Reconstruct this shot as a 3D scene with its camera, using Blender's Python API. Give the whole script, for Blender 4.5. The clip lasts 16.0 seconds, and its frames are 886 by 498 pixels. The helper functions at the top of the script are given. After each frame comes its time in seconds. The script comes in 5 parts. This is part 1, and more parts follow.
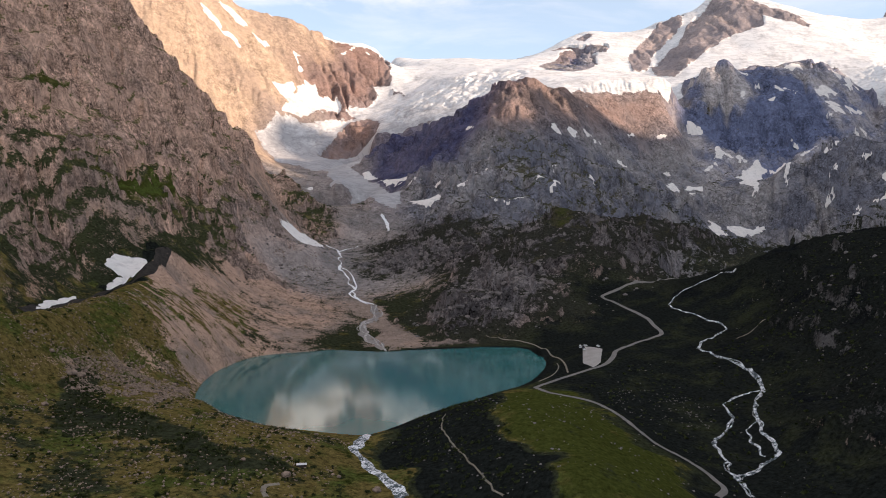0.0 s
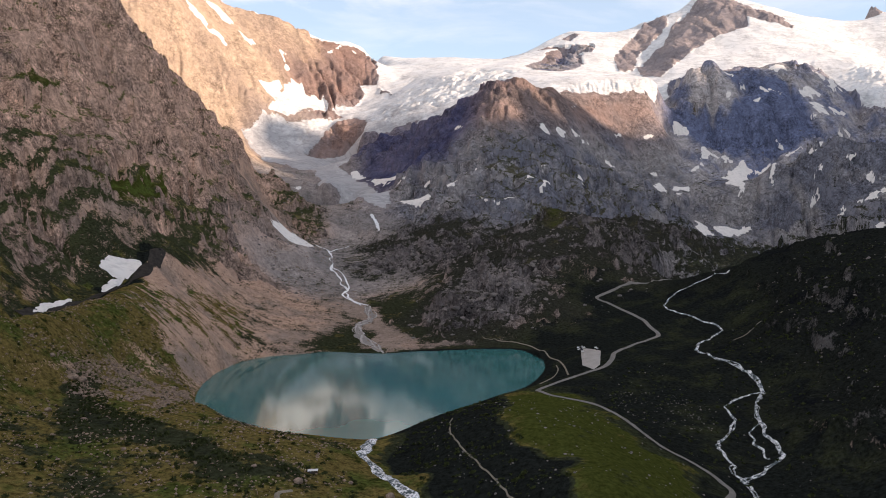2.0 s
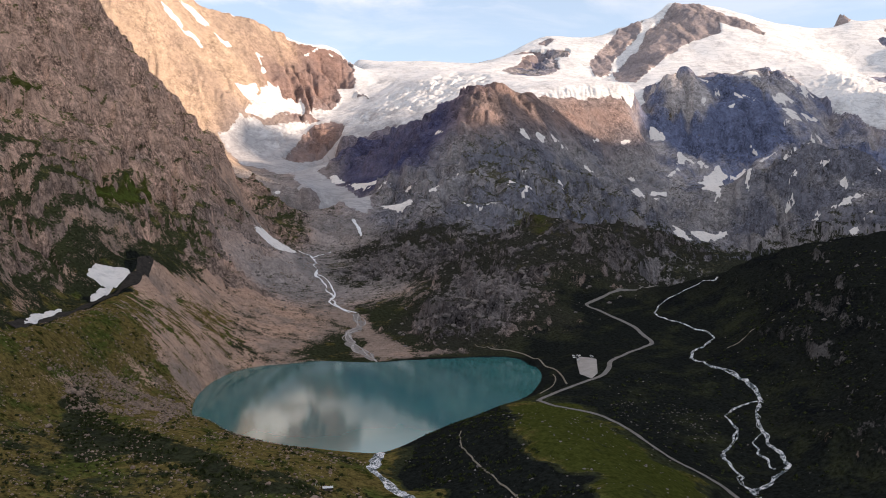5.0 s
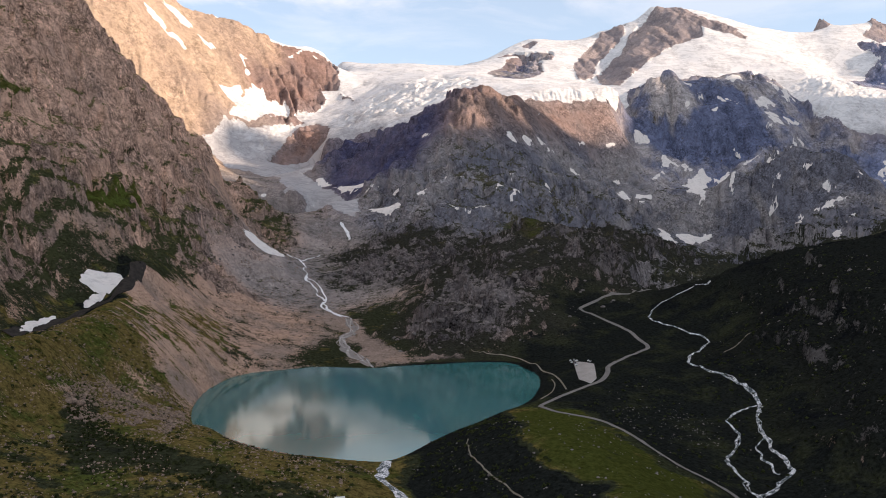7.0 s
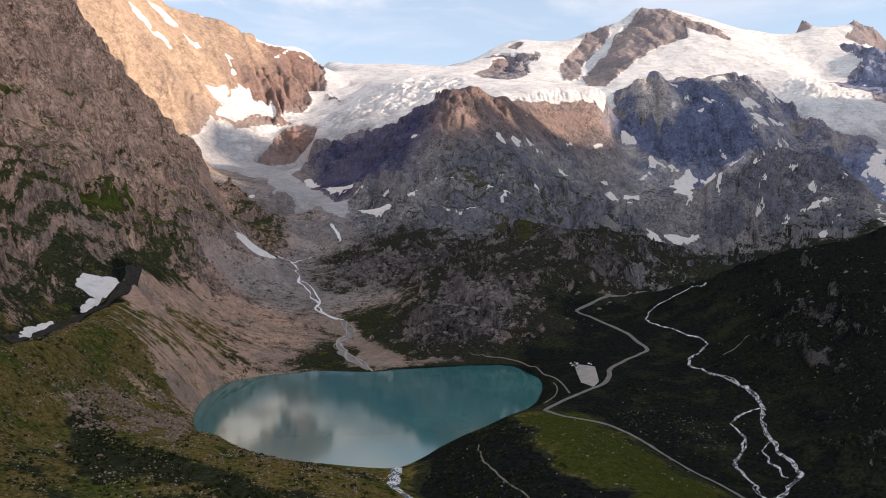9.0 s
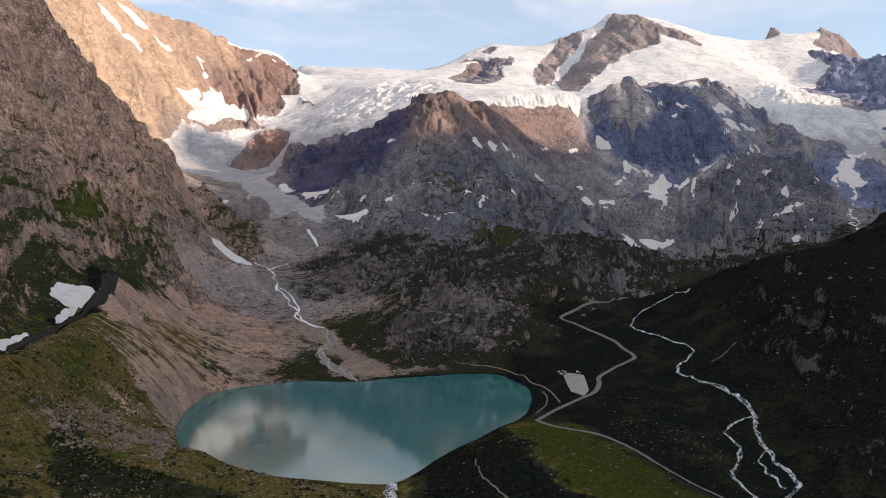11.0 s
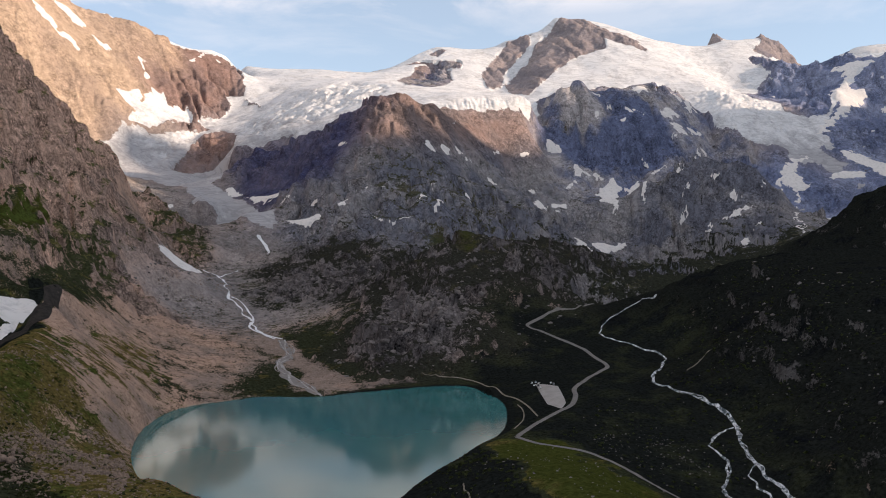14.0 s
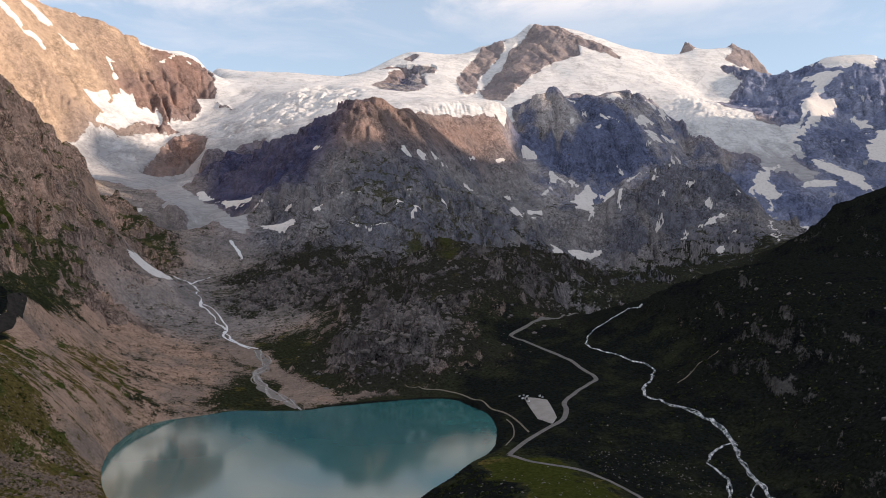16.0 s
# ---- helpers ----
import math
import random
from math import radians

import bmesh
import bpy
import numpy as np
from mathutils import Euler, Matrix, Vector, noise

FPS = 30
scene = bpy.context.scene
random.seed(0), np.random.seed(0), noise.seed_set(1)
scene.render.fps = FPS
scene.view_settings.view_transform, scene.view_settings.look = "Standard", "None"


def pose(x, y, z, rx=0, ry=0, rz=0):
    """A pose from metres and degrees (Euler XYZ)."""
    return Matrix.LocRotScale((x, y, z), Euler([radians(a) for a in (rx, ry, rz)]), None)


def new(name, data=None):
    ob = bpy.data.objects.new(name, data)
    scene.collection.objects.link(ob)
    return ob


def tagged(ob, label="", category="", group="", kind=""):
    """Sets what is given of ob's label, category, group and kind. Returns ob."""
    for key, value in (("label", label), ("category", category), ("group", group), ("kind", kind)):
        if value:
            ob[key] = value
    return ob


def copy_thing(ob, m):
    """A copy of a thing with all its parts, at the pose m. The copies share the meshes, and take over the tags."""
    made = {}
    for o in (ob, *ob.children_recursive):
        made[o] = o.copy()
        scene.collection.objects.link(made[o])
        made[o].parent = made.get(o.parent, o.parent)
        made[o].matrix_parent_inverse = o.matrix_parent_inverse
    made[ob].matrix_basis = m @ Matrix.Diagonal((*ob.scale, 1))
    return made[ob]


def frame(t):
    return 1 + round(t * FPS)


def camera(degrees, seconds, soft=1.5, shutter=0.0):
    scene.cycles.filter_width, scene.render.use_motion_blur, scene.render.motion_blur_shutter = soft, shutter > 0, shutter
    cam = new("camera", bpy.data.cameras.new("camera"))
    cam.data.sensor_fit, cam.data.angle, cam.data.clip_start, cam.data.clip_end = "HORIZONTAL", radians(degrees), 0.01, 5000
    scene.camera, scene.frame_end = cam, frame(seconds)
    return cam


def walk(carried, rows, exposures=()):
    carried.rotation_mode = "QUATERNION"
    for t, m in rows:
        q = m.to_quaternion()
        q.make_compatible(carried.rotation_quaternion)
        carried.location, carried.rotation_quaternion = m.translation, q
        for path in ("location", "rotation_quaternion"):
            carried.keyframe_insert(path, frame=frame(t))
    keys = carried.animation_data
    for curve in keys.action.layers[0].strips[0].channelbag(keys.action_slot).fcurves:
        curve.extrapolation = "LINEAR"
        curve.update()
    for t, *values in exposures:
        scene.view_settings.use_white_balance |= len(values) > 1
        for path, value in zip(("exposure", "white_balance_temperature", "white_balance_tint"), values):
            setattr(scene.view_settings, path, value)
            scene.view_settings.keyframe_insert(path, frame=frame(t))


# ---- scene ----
# seconds, place in metres, degrees to the right, up, and leaning to the right
cam = camera(56.29, 16.0, 0.95)
PATH = [
    (0.0, 1.55, 0.15, 150.10, 0.026, -2.268, 0.995),
    (0.5, -2.26, 0.58, 150.89, 0.332, -2.324, 0.970),
    (1.0, -6.40, 1.04, 151.90, 0.622, -2.365, 0.944),
    (1.5, -10.65, 1.35, 152.89, 0.934, -2.393, 0.900),
    (2.0, -15.03, 1.94, 153.95, 1.231, -2.398, 0.896),
    (2.5, -19.06, 2.91, 155.34, 1.545, -2.381, 0.855),
    (3.0, -23.03, 3.74, 156.29, 1.864, -2.345, 0.860),
    (3.5, -27.18, 4.59, 157.42, 2.196, -2.315, 0.868),
    (4.0, -31.51, 5.69, 158.28, 2.542, -2.296, 0.846),
    (6.5, -53.35, 10.63, 162.92, 4.271, -2.161, 0.838),
    (7.0, -57.65, 11.69, 163.79, 4.591, -2.147, 0.842),
    (7.5, -62.10, 12.75, 164.73, 4.905, -2.132, 0.856),
    (8.0, -66.84, 13.63, 165.59, 5.216, -2.119, 0.898),
    (8.5, -71.51, 14.80, 166.61, 5.514, -2.102, 0.894),
    (9.0, -75.92, 16.65, 167.47, 5.797, -2.179, 0.897),
    (11.5, -93.45, 38.11, 171.41, 8.604, -1.870, 0.965),
    (12.0, -96.00, 43.89, 172.10, 9.363, -1.831, 0.957),
    (12.5, -98.29, 49.99, 172.78, 9.776, -1.824, 0.975),
    (13.0, -101.79, 56.50, 173.15, 10.333, -1.854, 1.071),
    (13.5, -105.78, 63.68, 173.60, 10.989, -1.837, 1.139),
    (14.0, -110.06, 71.56, 174.51, 11.728, -1.787, 1.157),
    (14.5, -113.71, 79.16, 175.14, 12.508, -1.675, 1.037),
    (15.0, -116.41, 86.92, 175.58, 13.021, -1.586, 0.929),
    (15.5, -118.23, 95.19, 176.09, 13.481, -1.520, 0.823),
    (16.0, -119.39, 103.07, 176.76, 13.822, -1.447, 0.797),
]
walk(cam, [(t, pose(x, y, z, 90 + up, 0, -turn) @ pose(0, 0, 0, 0, 0, -lean)) for t, x, y, z, turn, up, lean in PATH],
     exposures=[(0.0, 0.5, 6300, 12), (8.0, 0.42, 6250, 12), (16.0, 0.2, 6200, 11)])

# ---- sky and sun: a low evening sun to the right, behind the valley's western range ----
SUN_AZIMUTH, SUN_HEIGHT = 110.0, 13.6
world = bpy.data.worlds.new("evening_sky")
scene.world = world
world.use_nodes = True
wn, wl = world.node_tree.nodes, world.node_tree.links
wn.clear()
sky = wn.new("ShaderNodeTexSky")
sky.sky_type, sky.sun_disc = "NISHITA", False
sky.sun_elevation, sky.sun_rotation = radians(SUN_HEIGHT), radians(SUN_AZIMUTH)
sky.altitude, sky.air_density, sky.dust_density, sky.ozone_density = 1800, 1.0, 0.5, 1.5
# thin evening cloud, drawn out towards the horizon
way = wn.new("ShaderNodeTexCoord")
split = wn.new("ShaderNodeSeparateXYZ")
wl.new(way.outputs["Generated"], split.inputs[0])


def sky_math(op, a, b, clamp=False):
    n = wn.new("ShaderNodeMath")
    n.operation, n.use_clamp = op, clamp
    for k, v in enumerate((a, b)):
        if isinstance(v, (int, float)):
            n.inputs[k].default_value = v
        else:
            wl.new(v, n.inputs[k])
    return n.outputs[0]


lift = sky_math("ADD", sky_math("MAXIMUM", split.outputs[2], 0.0), 0.12)
flat_way = wn.new("ShaderNodeCombineXYZ")
wl.new(sky_math("DIVIDE", split.outputs[0], lift), flat_way.inputs[0])
wl.new(sky_math("DIVIDE", split.outputs[1], lift), flat_way.inputs[1])
cloud = wn.new("ShaderNodeTexNoise")
cloud.inputs["Scale"].default_value, cloud.inputs["Detail"].default_value, cloud.inputs["Roughness"].default_value = 1.3, 9, 0.62
cloud.inputs["Distortion"].default_value = 0.5
wl.new(flat_way.outputs[0], cloud.inputs["Vector"])
veil = sky_math("MULTIPLY", sky_math("SUBTRACT", cloud.outputs[0], 0.455), 6.0, True)
bank = sky_math("MULTIPLY", sky_math("MULTIPLY", sky_math("SUBTRACT", split.outputs[2], 0.225), 12.0, True), sky_math("MULTIPLY", sky_math("SUBTRACT", 0.45, split.outputs[2]), 8.0, True))
thin = sky_math("MULTIPLY", sky_math("SUBTRACT", split.outputs[2], 0.1), 0.9, True)
veil = sky_math("MULTIPLY", veil, sky_math("MAXIMUM", bank, thin))
sky_mix = wn.new("ShaderNodeMix")
sky_mix.data_type = "RGBA"
wl.new(veil, sky_mix.inputs["Factor"])
wl.new(sky.outputs[0], sky_mix.inputs["A"])
sky_mix.inputs["B"].default_value = (13.0, 9.9, 7.6, 1)
haze = wn.new("ShaderNodeMix")
haze.data_type = "RGBA"
haze.inputs["Factor"].default_value = 0.28
wl.new(sky_mix.outputs["Result"], haze.inputs["A"])
haze.inputs["B"].default_value = (8.3, 8.8, 9.2, 1)
sky_back, sky_out = wn.new("ShaderNodeBackground"), wn.new("ShaderNodeOutputWorld")
wl.new(haze.outputs["Result"], sky_back.inputs[0])
sky_back.inputs[1].default_value = 0.13
wl.new(sky_back.outputs[0], sky_out.inputs[0])
sun = new("sun", bpy.data.lights.new("sun", "SUN"))
sun.data.energy, sun.data.angle, sun.data.color = 4.9, radians(1.0), (1.0, 0.77, 0.57)
az, el = radians(SUN_AZIMUTH), radians(SUN_HEIGHT)
SUNWARD = Vector((math.sin(az) * math.cos(el), math.cos(az) * math.cos(el), math.sin(el)))
sun.matrix_world = Matrix.Translation(SUNWARD * 3000) @ SUNWARD.to_track_quat("Z", "Y").to_matrix().to_4x4()

# ---- materials ----
class Nodes:
    """A small helper to write node trees."""
    def __init__(self, name):
        self.mat = bpy.data.materials.new(name)
        self.mat.use_nodes = True
        self.tree = self.mat.node_tree
        self.bsdf = self.tree.nodes["Principled BSDF"]
        self.bsdf.inputs["Specular IOR Level"].default_value = 0.0
        self.place = self.tree.nodes.new("ShaderNodeNewGeometry").outputs["Position"]

    def put(self, socket, value):
        if isinstance(value, (int, float)):
            socket.default_value = value
        elif isinstance(value, tuple):
            socket.default_value = (*value, 1) if len(value) == 3 and len(socket.default_value) == 4 else value
        else:
            self.tree.links.new(value, socket)

    def math(self, op, a, b=0.0, clamp=False):
        n = self.tree.nodes.new("ShaderNodeMath")
        n.operation, n.use_clamp = op, clamp
        self.put(n.inputs[0], a), self.put(n.inputs[1], b)
        return n.outputs[0]

    def scaled(self, scale):
        n = self.tree.nodes.new("ShaderNodeVectorMath")
        n.operation = "MULTIPLY"
        self.put(n.inputs[0], self.place), self.put(n.inputs[1], scale)
        return n.outputs[0]

    def noise(self, size, detail=5, rough=0.6, kind="FBM", stretch=(1, 1, 1), distort=0.0):
        n = self.tree.nodes.new("ShaderNodeTexNoise")
        n.noise_type = kind
        self.put(n.inputs["Vector"], self.scaled(tuple(k / size for k in stretch)))
        self.put(n.inputs["Scale"], 1.0), self.put(n.inputs["Detail"], detail), self.put(n.inputs["Roughness"], rough), self.put(n.inputs["Distortion"], distort)
        return n.outputs[0]

    def blocks(self, size, wander):
        """Broken blocks of stone, each with a tone of its own from 0 to 1."""
        bend = self.tree.nodes.new("ShaderNodeTexNoise")
        self.put(bend.inputs["Vector"], self.scaled((1 / size,) * 3)), self.put(bend.inputs["Scale"], 1.3), self.put(bend.inputs["Detail"], 4)
        shift, moved = self.tree.nodes.new("ShaderNodeVectorMath"), self.tree.nodes.new("ShaderNodeVectorMath")
        shift.operation, moved.operation = "SCALE", "ADD"
        self.put(shift.inputs[0], bend.outputs["Color"]), self.put(shift.inputs["Scale"], wander / size * 1.6)
        self.put(moved.inputs[0], self.scaled((1 / size,) * 3)), self.put(moved.inputs[1], shift.outputs[0])
        n = self.tree.nodes.new("ShaderNodeTexVoronoi")
        self.put(n.inputs["Vector"], moved.outputs[0]), self.put(n.inputs["Scale"], 1.0)
        tone = self.tree.nodes.new("ShaderNodeSeparateColor")
        self.put(tone.inputs[0], n.outputs["Color"])
        return tone.outputs[0]

    def seams(self, size, wander, width, stretch=(1, 1, 1)):
        """Joints between broken blocks: 0 in the joint, 1 on the stone."""
        bend = self.tree.nodes.new("ShaderNodeTexNoise")
        self.put(bend.inputs["Vector"], self.scaled((1 / size,) * 3)), self.put(bend.inputs["Scale"], 0.9), self.put(bend.inputs["Detail"], 5)
        shift, moved = self.tree.nodes.new("ShaderNodeVectorMath"), self.tree.nodes.new("ShaderNodeVectorMath")
        shift.operation, moved.operation = "SCALE", "ADD"
        self.put(shift.inputs[0], bend.outputs["Color"]), self.put(shift.inputs["Scale"], wander)
        self.put(moved.inputs[0], self.scaled(tuple(k / size for k in stretch))), self.put(moved.inputs[1], shift.outputs[0])
        n = self.tree.nodes.new("ShaderNodeTexVoronoi")
        n.feature = "DISTANCE_TO_EDGE"
        self.put(n.inputs["Vector"], moved.outputs[0]), self.put(n.inputs["Scale"], 1.0)
        return self.ramp(n.outputs["Distance"], 0.0, width)

    def ramp(self, value, low, high, smooth_ends=True):
        n = self.tree.nodes.new("ShaderNodeMapRange")
        n.interpolation_type = "SMOOTHSTEP" if smooth_ends else "LINEAR"
        self.put(n.inputs["Value"], value), self.put(n.inputs["From Min"], low), self.put(n.inputs["From Max"], high)
        return n.outputs["Result"]

    def mix(self, k, a, b, blend="MIX"):
        n = self.tree.nodes.new("ShaderNodeMix")
        n.data_type, n.blend_type = "RGBA", blend
        self.put(n.inputs["Factor"], k), self.put(n.inputs["A"], a), self.put(n.inputs["B"], b)
        return n.outputs["Result"]

    def times(self, colour, value):
        n = self.tree.nodes.new("ShaderNodeVectorMath")
        n.operation = "SCALE"
        self.put(n.inputs[0], colour), self.put(n.inputs["Scale"], value)
        return n.outputs[0]

    def attr(self, name):
        n = self.tree.nodes.new("ShaderNodeAttribute")
        n.attribute_name = name
        return n.outputs["Fac"]

    def tint(self, name):
        n = self.tree.nodes.new("ShaderNodeAttribute")
        n.attribute_name = name
        return n.outputs["Color"]

    def bump(self, height, metres, strength=1.0):
        n = self.tree.nodes.new("ShaderNodeBump")
        self.put(n.inputs["Height"], height), self.put(n.inputs["Distance"], metres), self.put(n.inputs["Strength"], strength)
        self.tree.links.new(n.outputs[0], self.bsdf.inputs["Normal"])

    def done(self, colour, rough=0.9):
        self.put(self.bsdf.inputs["Base Color"], colour), self.put(self.bsdf.inputs["Roughness"], rough)
        return self.mat


def land_material(name, grain_size=1.0, contrast=1.0):
    """Rock, turf, heath and snow, laid over each other by the covers of the sheet, in the colours that the sheet carries."""
    n = Nodes(name)
    g = grain_size
    rock_a, rock_b, grass_a, grass_b, heath = (n.tint(key) for key in ("stone", "stone_dark", "grass", "grass_dark", "moor"))
    broad, mid = n.noise(110 * g, 6, 0.62), n.noise(26 * g, 8, 0.7)
    cracks = n.math("ABSOLUTE", n.math("SUBTRACT", n.noise(38 * g, 9, 0.68, stretch=(1, 1, 0.45), distort=1.2), 0.5))
    crack = n.ramp(cracks, 0.0, 0.045)
    fine, speck = n.noise(4.5 * g, 6, 0.72), n.noise(1.5 * g, 4, 0.72)
    blocks, shards = n.blocks(11 * g, 9 * g), n.blocks(4.0 * g, 3 * g)
    rock = n.mix(n.ramp(n.math("ADD", broad, n.math("MULTIPLY", n.attr("tone"), 0.2)), 0.36, 0.64), rock_a, rock_b)
    bands = n.noise(16 * g, 6, 0.62, stretch=(0.5, 0.5, 1.7), distort=0.8)
    stains = n.noise(15 * g, 7, 0.66, stretch=(1, 1, 0.14), distort=0.3)
    value = n.math("MULTIPLY", n.math("SUBTRACT", mid, 0.5), 1.5 * contrast)
    for part, weight in ((fine, 1.5), (speck, 1.5), (blocks, 0.22), (shards, 0.6), (bands, 1.0), (stains, 1.1)):
        value = n.math("ADD", value, n.math("MULTIPLY", n.math("SUBTRACT", part, 0.5), weight * contrast))
    calm = n.ramp(n.noise(85 * g, 4, 0.6), 0.36, 0.62)
    value = n.math("MULTIPLY", value, n.math("ADD", n.math("MULTIPLY", calm, 0.75), 0.5))
    value = n.math("MAXIMUM", n.math("ADD", value, 1.0), 0.2)
    value = n.math("MULTIPLY", value, n.math("ADD", n.math("MULTIPLY", crack, 0.4 * contrast), 1.0 - 0.4 * contrast))
    joints = n.math("MULTIPLY", n.math("ADD", n.math("MULTIPLY", n.seams(17 * g, 1.9, 0.1, (1, 1, 0.5)), 0.4), 0.6), n.math("ADD", n.math("MULTIPLY", n.seams(5 * g, 1.6, 0.14, (1, 1, 0.7)), 0.35), 0.65))
    joints = n.math("ADD", n.math("MULTIPLY", joints, calm), n.math("SUBTRACT", 1.0, calm))
    value = n.math("MULTIPLY", value, n.math("ADD", n.math("MULTIPLY", joints, 0.85 * contrast), 1.0 - 0.8 * contrast))
    rock = n.times(rock, value)
    turf = n.mix(n.ramp(n.noise(34, 8, 0.72), 0.46, 0.62), grass_a, grass_b)
    turf = n.mix(n.ramp(n.noise(11, 6, 0.7), 0.55, 0.66), turf, n.times(grass_b, 0.45))
    tufts = n.noise(3.2, 5, 0.72)
    turf = n.times(turf, n.math("MAXIMUM", n.math("ADD", n.math("MULTIPLY", n.math("SUBTRACT", tufts, 0.5), 3.8), 1.0), 0.22))
    lush = n.ramp(n.math("ADD", n.attr("lush"), n.math("MULTIPLY", n.math("SUBTRACT", n.noise(18, 8, 0.7), 0.5), 1.4)), 0.3, 0.7)
    turf = n.mix(lush, turf, n.times(n.mix(n.ramp(n.attr("lush"), 1.0, 1.25), (0.044, 0.05, 0.012), (0.07, 0.088, 0.02)), n.math("MAXIMUM", n.math("ADD", n.math("MULTIPLY", n.math("SUBTRACT", tufts, 0.5), 2.6), 1.0), 0.25)))
    moor = n.math("ADD", n.attr("heath"), n.math("MULTIPLY", n.math("SUBTRACT", n.noise(30, 9, 0.74), 0.5), 3.2))
    # heath above 1 darkens further, for debris and for shade put into the colour
    heath_and_shade = n.mix(n.ramp(n.math("ADD", n.attr("heath"), n.math("MULTIPLY", n.math("SUBTRACT", n.noise(38, 8, 0.7), 0.5), 1.8)), 1.0, 1.4), heath, n.mix(1.0, heath, (0.42, 0.43, 0.7), "MULTIPLY"))
    turf = n.mix(n.ramp(moor, 0.35, 0.65), turf, n.times(heath_and_shade, n.math("MAXIMUM", n.math("ADD", n.math("MULTIPLY", n.math("SUBTRACT", tufts, 0.5), 3.6), 1.0), 0.3)))
    edge = n.math("ADD", n.math("MULTIPLY", n.math("SUBTRACT", n.noise(46, 9, 0.74), 0.5), 1.7), n.math("MULTIPLY", n.math("SUBTRACT", fine, 0.5), 3.0))
    edge = n.math("ADD", edge, n.math("MULTIPLY", n.math("SUBTRACT", n.noise(13, 8, 0.75, stretch=(1, 1, 0.7)), 0.5), 2.6))
    up = n.tree.nodes.new("ShaderNodeSeparateXYZ")
    n.put(up.inputs[0], n.tree.nodes.new("ShaderNodeNewGeometry").outputs["Normal"])
    ledge = n.math("MULTIPLY", n.math("SUBTRACT", up.outputs[2], 0.74), 2.2)
    green = n.ramp(n.math("ADD", n.math("ADD", n.attr("turf"), ledge), edge), -0.16, 0.16)
    ground = n.mix(green, rock, turf)
    snow_edge = n.math("ADD", n.attr("snow"), n.math("MULTIPLY", n.math("SUBTRACT", n.noise(22, 6, 0.65), 0.5), 26.0))
    white = n.ramp(snow_edge, -0.8, 0.8)
    dirt = n.math("ADD", n.math("MULTIPLY", n.noise(70, 7, 0.68, stretch=(1, 0.45, 1)), 0.6), n.math("MULTIPLY", n.noise(16, 6, 0.72, stretch=(1, 0.4, 1), distort=0.6), 0.4))
    # dirt of the ice, plus greying for debris and the tongue's shade
    grime_shade = n.math("ADD", dirt, n.math("MULTIPLY", n.attr("grime_shade"), 0.22))
    ice = n.mix(n.ramp(grime_shade, 0.46, 0.72), (0.72, 0.71, 0.70), (0.40, 0.39, 0.395))
    lanes = n.noise(60, 8, 0.66, stretch=(0.35, 1, 1), distort=1.2)
    gape = n.ramp(n.math("ABSOLUTE", n.math("SUBTRACT", lanes, 0.5)), 0.0, 0.05)
    ice = n.times(ice, n.math("ADD", 0.8, n.math("MULTIPLY", gape, 0.2)))
    colour = n.mix(white, ground, ice)
    height = n.math("ADD", n.math("ADD", n.math("MULTIPLY", mid, 1.2), n.math("MULTIPLY", fine, 0.8)), n.math("ADD", n.math("MULTIPLY", blocks, 0.8), n.math("MULTIPLY", shards, 0.45)))
    height = n.math("MULTIPLY", height, n.math("SUBTRACT", 1.0, n.math("MULTIPLY", white, 0.75)))
    n.bump(height, 1.6 * g, 0.8)
    return n.done(colour, 0.92)


def snow_material():
    n = Nodes("old_snow")
    colour = n.mix(n.ramp(n.noise(9, 6, 0.65), 0.45, 0.72), (0.74, 0.70, 0.66), (0.56, 0.53, 0.505))
    n.bump(n.noise(5, 4, 0.6), 0.5, 0.5)
    return n.done(colour, 0.7)


def water_material():
    n = Nodes("glacier_milk")
    silt = n.noise(90, 4, 0.5, stretch=(1, 0.6, 1))
    colour = n.mix(n.ramp(silt, 0.4, 0.7), (0.028, 0.125, 0.125), (0.04, 0.155, 0.15))
    n.bsdf.inputs["IOR"].default_value = 1.33
    n.bsdf.inputs["Specular IOR Level"].default_value = 0.5
    n.bump(n.noise(3.0, 3, 0.5, stretch=(1, 0.5, 1)), 0.05, 0.25)
    return n.done(colour, 0.07)


def stream_material(name, foam, white=(0.55, 0.56, 0.6), bed=(0.07, 0.085, 0.09)):
    n = Nodes(name)
    k = n.ramp(n.math("ADD", n.math("MULTIPLY", n.noise(1.3, 5, 0.7), 0.55), n.math("MULTIPLY", n.noise(6, 4, 0.7), 0.45)), foam, foam + 0.1)
    n.bump(n.noise(1.2, 4, 0.6), 0.3, 0.6)
    return n.done(n.mix(k, bed, white), n.math("ADD", n.math("MULTIPLY", k, 0.5), 0.2))


def earth_material(name, a, b, size=6):
    n = Nodes(name)
    tone = n.math("ADD", n.math("MULTIPLY", n.noise(size, 6, 0.65), 0.7), n.math("MULTIPLY", n.noise(size / 8, 4, 0.7), 0.3))
    n.bump(n.noise(size / 12, 4, 0.6), 0.08, 0.5)
    return n.done(n.mix(n.ramp(tone, 0.35, 0.65), a, b), 0.9)


def plain_material(name, colour, rough=0.5, metal=0.0):
    n = Nodes(name)
    n.bsdf.inputs["Metallic"].default_value = metal
    return n.done(n.mix(n.noise(0.6, 3), colour, tuple(c * 0.85 for c in colour)), rough)


